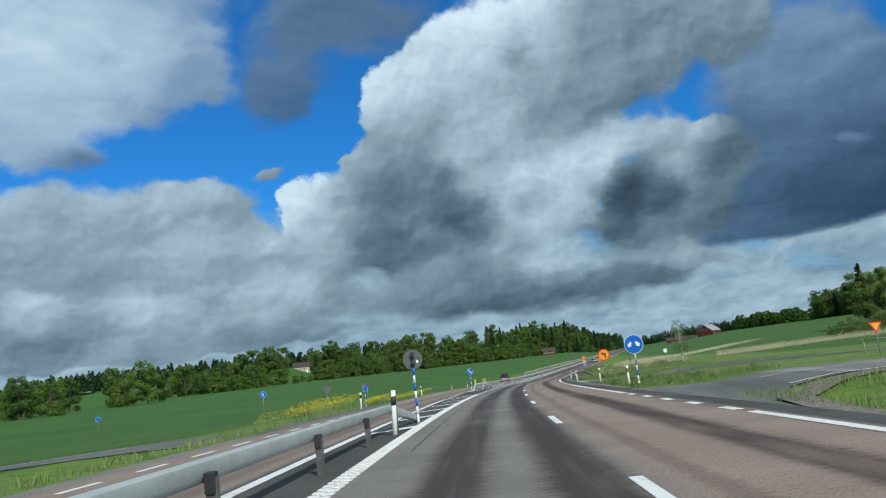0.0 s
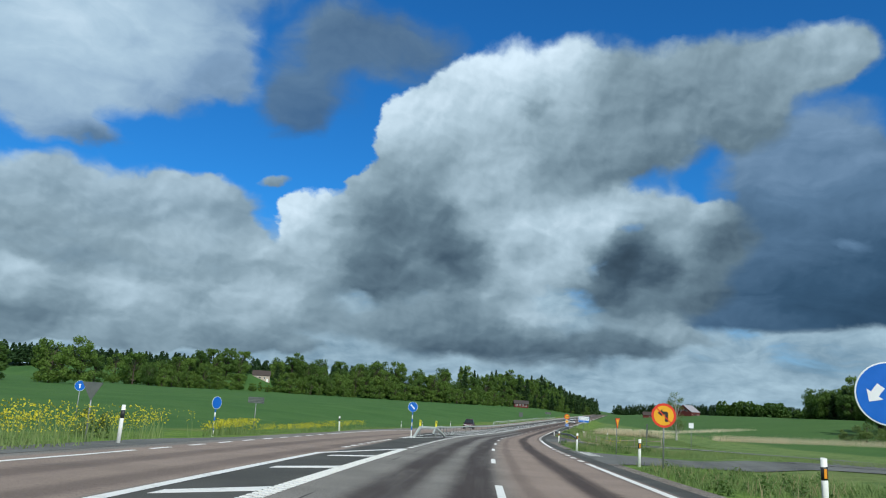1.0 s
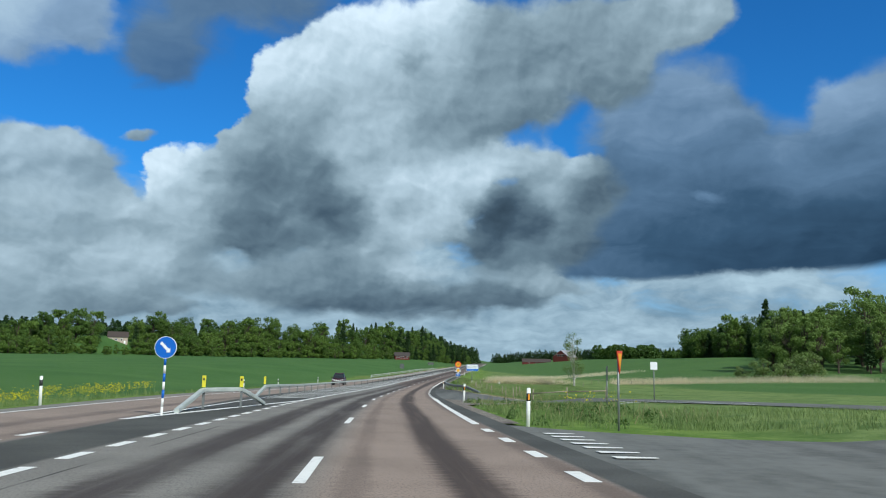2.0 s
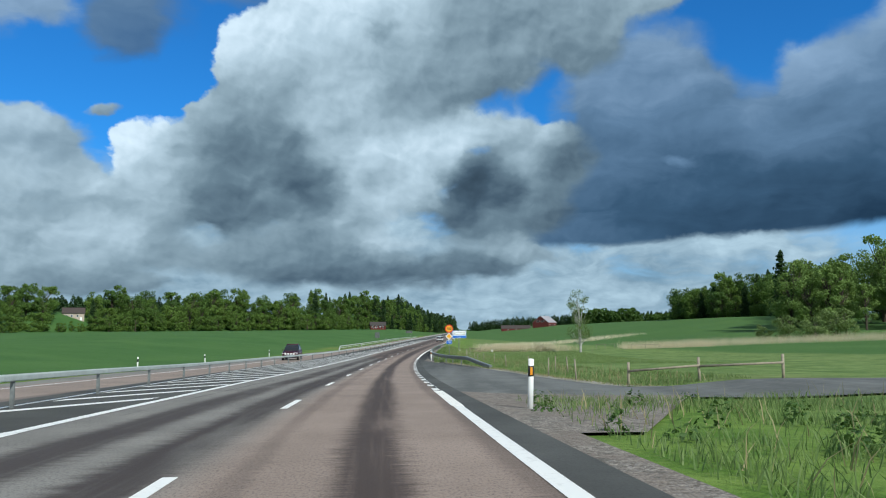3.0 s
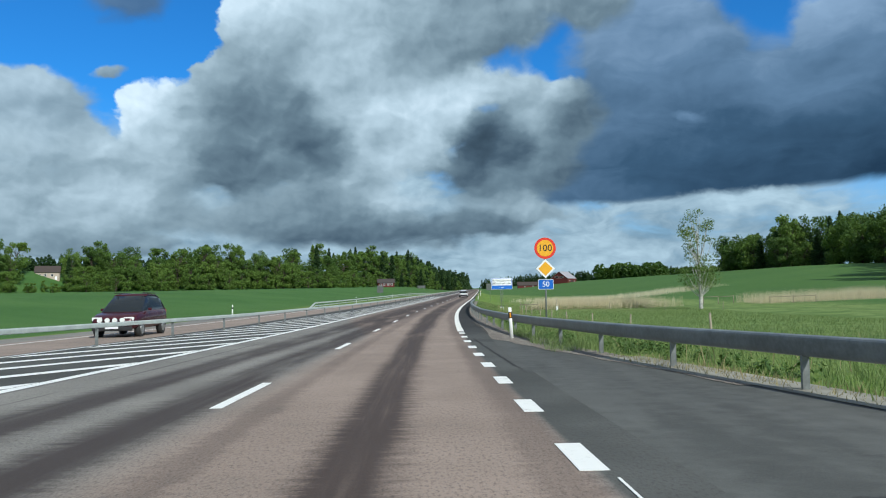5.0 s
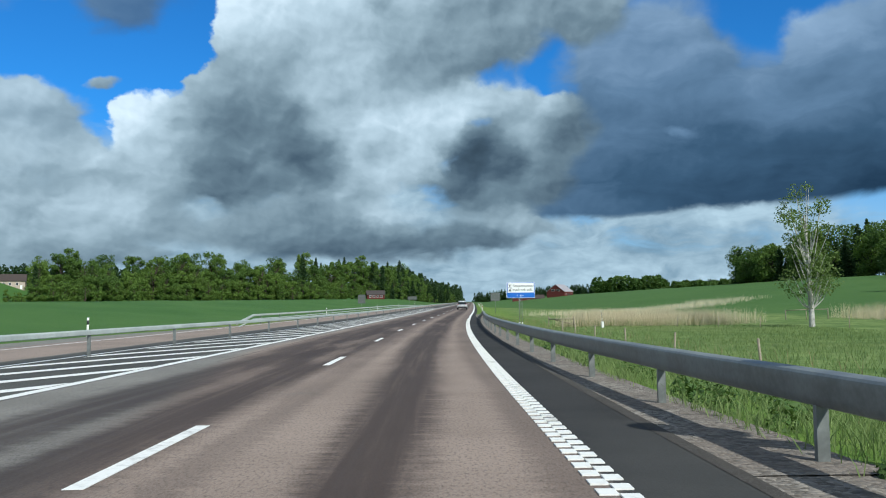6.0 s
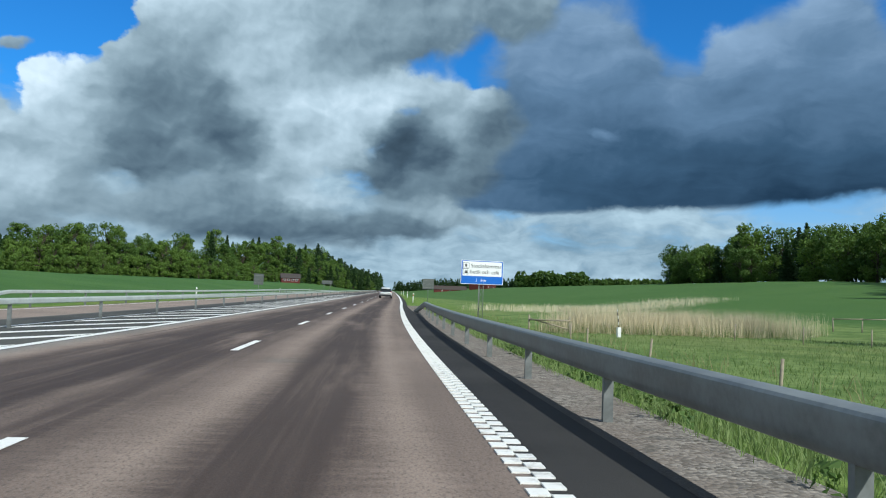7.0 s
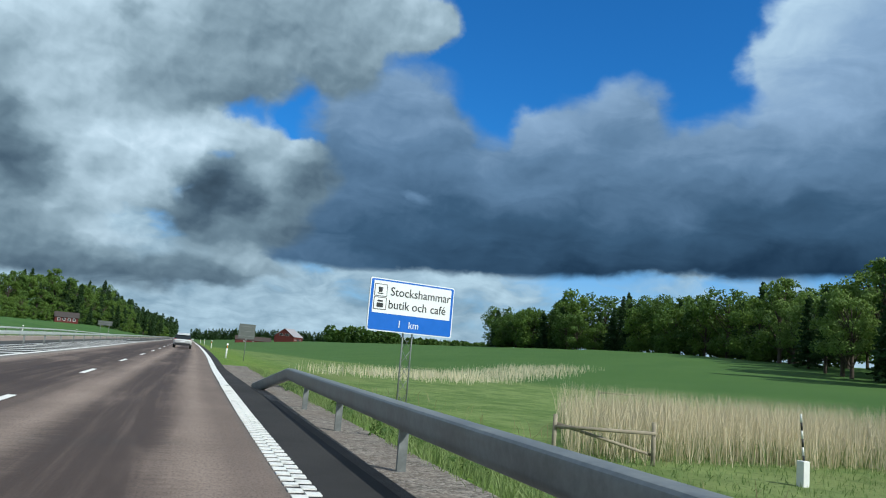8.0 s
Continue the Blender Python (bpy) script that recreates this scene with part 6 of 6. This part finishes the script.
# ---------------------------------------------------------------- buildings
RED_WALL = plain("red_board_wall", (0.12, 0.022, 0.018), 0.85, 0, 0.25, 0.6, 0.2)
ROOF_PALE = plain("pale_metal_roof", (0.42, 0.39, 0.40), 0.5, 0.2, 0.15, 0.5)
ROOF_TILE = plain("clay_tile_roof", (0.060, 0.045, 0.040), 0.8, 0, 0.25, 0.8, 0.2)
ROOF_DARK = plain("dark_sheet_roof", (0.055, 0.045, 0.042), 0.8, 0, 0.25, 0.8)
PALE_WALL = plain("pale_render", (0.46, 0.38, 0.31), 0.85, 0, 0.1, 0.6)
DARK_PANE = plain("dark_window", (0.03, 0.035, 0.04), 0.12, 0, 0.2)


def gable_house(name, x, y, turn, long, deep, eave, ridge, wall_mat, roof_mat, label, windows=(), door=None):
    """Walls with gables along x, a roof of two slabs, framed windows and a door on the near long side and gable."""
    z = min(land(x + a, y + b) for a in (-long / 2, long / 2) for b in (-deep / 2, deep / 2)) + 0.2
    house = thing(name, pose(x, y, z, 0, 0, turn), label, "building")
    a, b = long / 2, deep / 2
    verts = [(-a, -b, -1), (a, -b, -1), (a, b, -1), (-a, b, -1), (-a, -b, eave), (a, -b, eave), (a, b, eave), (-a, b, eave), (-a, 0, ridge), (a, 0, ridge)]
    faces = [(0, 1, 5, 4), (2, 3, 7, 6), (1, 2, 6, 9, 5), (3, 0, 4, 8, 7), (4, 5, 9, 8), (6, 7, 8, 9)]
    part("wall", mesh_of("wall", verts, faces), wall_mat, house)
    for side in (-1, 1):
        o = 0.5
        e = (ridge - eave) / b
        pts = [(-a - o, side * (b + o), eave - e * o + 0.05), (a + o, side * (b + o), eave - e * o + 0.05), (a + o, 0, ridge + 0.05), (-a - o, 0, ridge + 0.05)]
        top = [(p[0], p[1], p[2] + 0.2) for p in pts]
        bm = bmesh.new()
        lo, hi = [bm.verts.new(p) for p in pts], [bm.verts.new(p) for p in top]
        bm.faces.new(lo), bm.faces.new(hi)
        for i in range(4):
            bm.faces.new((lo[i], lo[(i + 1) % 4], hi[(i + 1) % 4], hi[i]))
        bmesh.ops.recalc_face_normals(bm, faces=bm.faces[:])
        part("roof", bm, roof_mat, house)
    for gable, u, v, w, h in windows:
        if gable:
            size, at, out = (0.12, w, h), (-a - 0.03, u, v), (-0.05, 0, 0)
            inner = (0.06, w - 0.25, h - 0.25)
        else:
            size, at, out = (w, 0.12, h), (u, -b - 0.03, v), (0, -0.05, 0)
            inner = (w - 0.25, 0.06, h - 0.25)
        f = part("window", box(size, at, 0.01), SIGN_WHITE, house)
        part("pane", box(inner, (at[0] + out[0], at[1] + out[1], at[2])), DARK_PANE, f)
    if door:
        part("door", box((door[1], 0.14, door[2]), (door[0], -b - 0.04, door[2] / 2 - 0.3), 0.01), BLACK if name == "barn" else SIGN_WHITE, house)
    return house


gable_house("barn", 112, 1000, 55, 20, 21, 6.0, 13.5, RED_WALL, ROOF_PALE, "red timber barn with a pale metal roof across the fields",
            [(True, -3, 7.4, 4.2, 2.2), (True, 3.2, 7.4, 4.2, 2.2), (False, -6, 3, 1.6, 1.6), (False, 6, 3, 1.6, 1.6)], (0, 4, 4.2))
gable_house("barn", 78, 1004, 0, 34, 10, 3.2, 6.8, RED_WALL, ROOF_TILE, "long low red farm building beside the barn", [(False, -9, 1.8, 1.4, 1.2), (False, 0, 1.8, 1.4, 1.2), (False, 9, 1.8, 1.4, 1.2)])
gable_house("house", -246, 590, 25, 13, 8, 4.6, 8.0, PALE_WALL, ROOF_TILE, "pale house with a tiled roof among trees",
            [(False, -4, 2.6, 1.3, 1.5), (False, -1, 2.6, 1.3, 1.5), (False, 2.5, 2.6, 1.3, 1.5), (True, 0, 5.4, 1.2, 1.3)], (4.6, 1.1, 2.2))
gable_house("house", -56, 706, 12, 12, 7, 3.2, 5.8, RED_WALL, ROOF_DARK, "small red house with white windows before the wood",
            [(False, -4, 1.8, 1.5, 1.5), (False, -1.4, 1.8, 1.5, 1.5), (False, 1.4, 1.8, 1.5, 1.5), (False, 4, 1.8, 1.5, 1.5)])


# ---------------------------------------------------------------- cars
SILVER = plain("silver_paint", (0.66, 0.67, 0.67), 0.3, 0.3, 0.05)
MAROON = plain("maroon_paint", (0.060, 0.010, 0.016), 0.22, 0.15, 0.1)
CAR_GLASS = plain("car_glass", (0.02, 0.024, 0.028), 0.08, 0, 0.1)
TYRE = plain("tyre_rubber", (0.022, 0.022, 0.022), 0.85, 0, 0.2)
RIM = plain("alloy_rim", (0.45, 0.45, 0.46), 0.35, 0.8, 0.1)
TAIL = plain("red_lamp_glass", (0.45, 0.02, 0.015), 0.2, 0, 0.1)
LAMP = plain("clear_lamp_glass", (0.88, 0.88, 0.86), 0.15, 0.1, 0.1)


def loft(rows, close=True):
    """A skin over rows of points."""
    verts = [p for row in rows for p in row]
    k = len(rows[0])
    faces = []
    for i in range(len(rows) - 1):
        for j in range(k - 1):
            q = i * k + j
            faces.append((q, q + 1, q + k + 1, q + k))
    if close:
        faces += [tuple(range(k))[::-1], tuple(range((len(rows) - 1) * k, len(rows) * k))]
    me = mesh_of("loft", verts, faces)
    bm = bmesh.new()
    bm.from_mesh(me)
    bmesh.ops.recalc_face_normals(bm, faces=bm.faces[:])
    bm.to_mesh(me)
    bm.free()
    return me


def car(name, m, paint, tall, wide, long, label):
    """A hatchback facing +y, standing at its origin."""
    ob = thing(name, m, label, "car", "cars on the road")
    w, h = wide / 2, tall
    lower = []
    for u, zb, zt, s in ((-0.5, 0.42, 0.50, 0.80), (-0.485, 0.30, 0.58, 0.92), (-0.44, 0.22, 0.62, 0.985), (-0.3, 0.2, 0.625, 1.0), (0.0, 0.2, 0.615, 1.0), (0.22, 0.2, 0.60, 1.0), (0.36, 0.2, 0.555, 0.98), (0.46, 0.22, 0.49, 0.92), (0.495, 0.28, 0.42, 0.8)):
        y, a, b, g = u * long, zb * h if zb > 0.25 else zb * h, zt * h, w * s
        lower.append([(-g * 0.9, y, a), (-g, y, a + 0.12), (-g, y, a + (b - a) * 0.6), (-g * 0.955, y, b - 0.03), (-g * 0.86, y, b), (g * 0.86, y, b), (g * 0.955, y, b - 0.03), (g, y, a + (b - a) * 0.6), (g, y, a + 0.12), (g * 0.9, y, a), (-g * 0.9, y, a)])
    body = part("body", smooth(loft(lower)), paint, ob)
    cabin = []
    for u, zt, s in ((-0.475, 0.60, 0.84), (-0.40, 0.90, 0.74), (-0.30, 0.975, 0.72), (-0.08, 1.0, 0.72), (0.06, 0.965, 0.73), (0.25, 0.61, 0.84)):
        y, b, g = u * long, zt * h, w * s
        base = 0.58 * h
        cabin.append([(-w * 0.86, y, base), (-(g + 0.05 * w), y, base + (b - base) * 0.75), (-g * 0.9, y, b), (g * 0.9, y, b), (g + 0.05 * w, y, base + (b - base) * 0.75), (w * 0.86, y, base), (-w * 0.86, y, base)])
    part("windows", smooth(loft(cabin)), CAR_GLASS, ob, "dark tinted windows")
    roof = []
    for u, zt, s in ((-0.44, 0.90, 0.60), (-0.40, 0.925, 0.69), (-0.30, 0.985, 0.70), (-0.08, 1.01, 0.70), (0.05, 0.98, 0.71)):
        y, b, g = u * long, zt * h, w * s
        roof.append([(-g, y, b - 0.045), (-g * 0.92, y, b + 0.008), (g * 0.92, y, b + 0.008), (g, y, b - 0.045), (-g, y, b - 0.045)])
    part("roof", smooth(loft(roof)), paint, ob)
    for sx in (-1, 1):
        for uy in (-0.31, 0.31):
            c = (sx * (w - 0.1), uy * long, 0.33)
            t = part("wheel", tube((c[0] - 0.11, c[1], c[2]), (c[0] + 0.11, c[1], c[2]), 0.33, sides=24), TYRE, ob)
            part("rim", tube((c[0] + sx * 0.105, c[1], c[2]), (c[0] + sx * 0.125, c[1], c[2]), 0.21, sides=20), RIM, t)
        part("tail_lamp", box((0.16 * wide, 0.08, 0.11 * h), (sx * w * 0.76, -0.472 * long, 0.55 * h), 0.02), TAIL, ob, "red rear lamp")
        part("head_lamp", box((0.22 * wide, 0.14, 0.085 * h), (sx * w * 0.68, 0.462 * long, 0.44 * h), 0.03), LAMP, ob, "clear front lamp")
        part("mirror", box((0.16, 0.1, 0.11), (sx * (w + 0.06), 0.13 * long, 0.64 * h), 0.03), paint, ob)
    part("rear_bumper", box((wide * 0.88, 0.14, 0.16 * h), (0, -0.482 * long, 0.27 * h), 0.04), BLACK, ob)
    part("front_bumper", box((wide * 0.86, 0.12, 0.10 * h), (0, 0.487 * long, 0.22 * h), 0.04), BLACK, ob)
    part("grille_bar", box((wide * 0.5, 0.03, 0.02 * h), (0, 0.522 * long, 0.36 * h), 0.004), RIM, ob, "bright metal bar")
    part("front_grille", box((wide * 0.55, 0.08, 0.12 * h), (0, 0.478 * long, 0.34 * h), 0.03), BLACK, ob)
    part("plate_bar", box((0.52, 0.02, 0.11), (0, -0.505 * long, 0.43 * h), 0.005), SIGN_WHITE, ob, "blank white plate")
    part("plate_bar", box((0.52, 0.02, 0.11), (0, 0.502 * long, 0.25 * h), 0.005), SIGN_WHITE, ob, "blank white plate")
    return ob


p = on_road(306, 1.75)
car("silver_car", pose(p.x, p.y, p.z, 0, 0, heading(306)), SILVER, 1.56, 1.82, 4.3, "silver hatchback driving ahead in the near lane")
p = on_road(172.5, -10.6)
suv = car("maroon_car", pose(p.x, p.y, p.z, 0, 0, heading(172.5) + 183), MAROON, 1.78, 1.86, 4.5, "dark maroon off-road car with four driving lamps, in the oncoming lane")
part("lamp_bar", box((1.1, 0.04, 0.04), (0, 2.28, 0.74), 0.008), BLACK, suv)
for k in range(4):
    part("driving_lamp", tube((-0.45 + 0.3 * k, 2.24, 0.74), (-0.45 + 0.3 * k, 2.35, 0.74), 0.085, 0.1, 16), LAMP, suv, "round driving lamp")
for sx in (-1, 1):
    part("roof_rail", tube((sx * 0.6, -1.5, 1.82), (sx * 0.6, 0.3, 1.84), 0.02, sides=8), BLACK, suv)
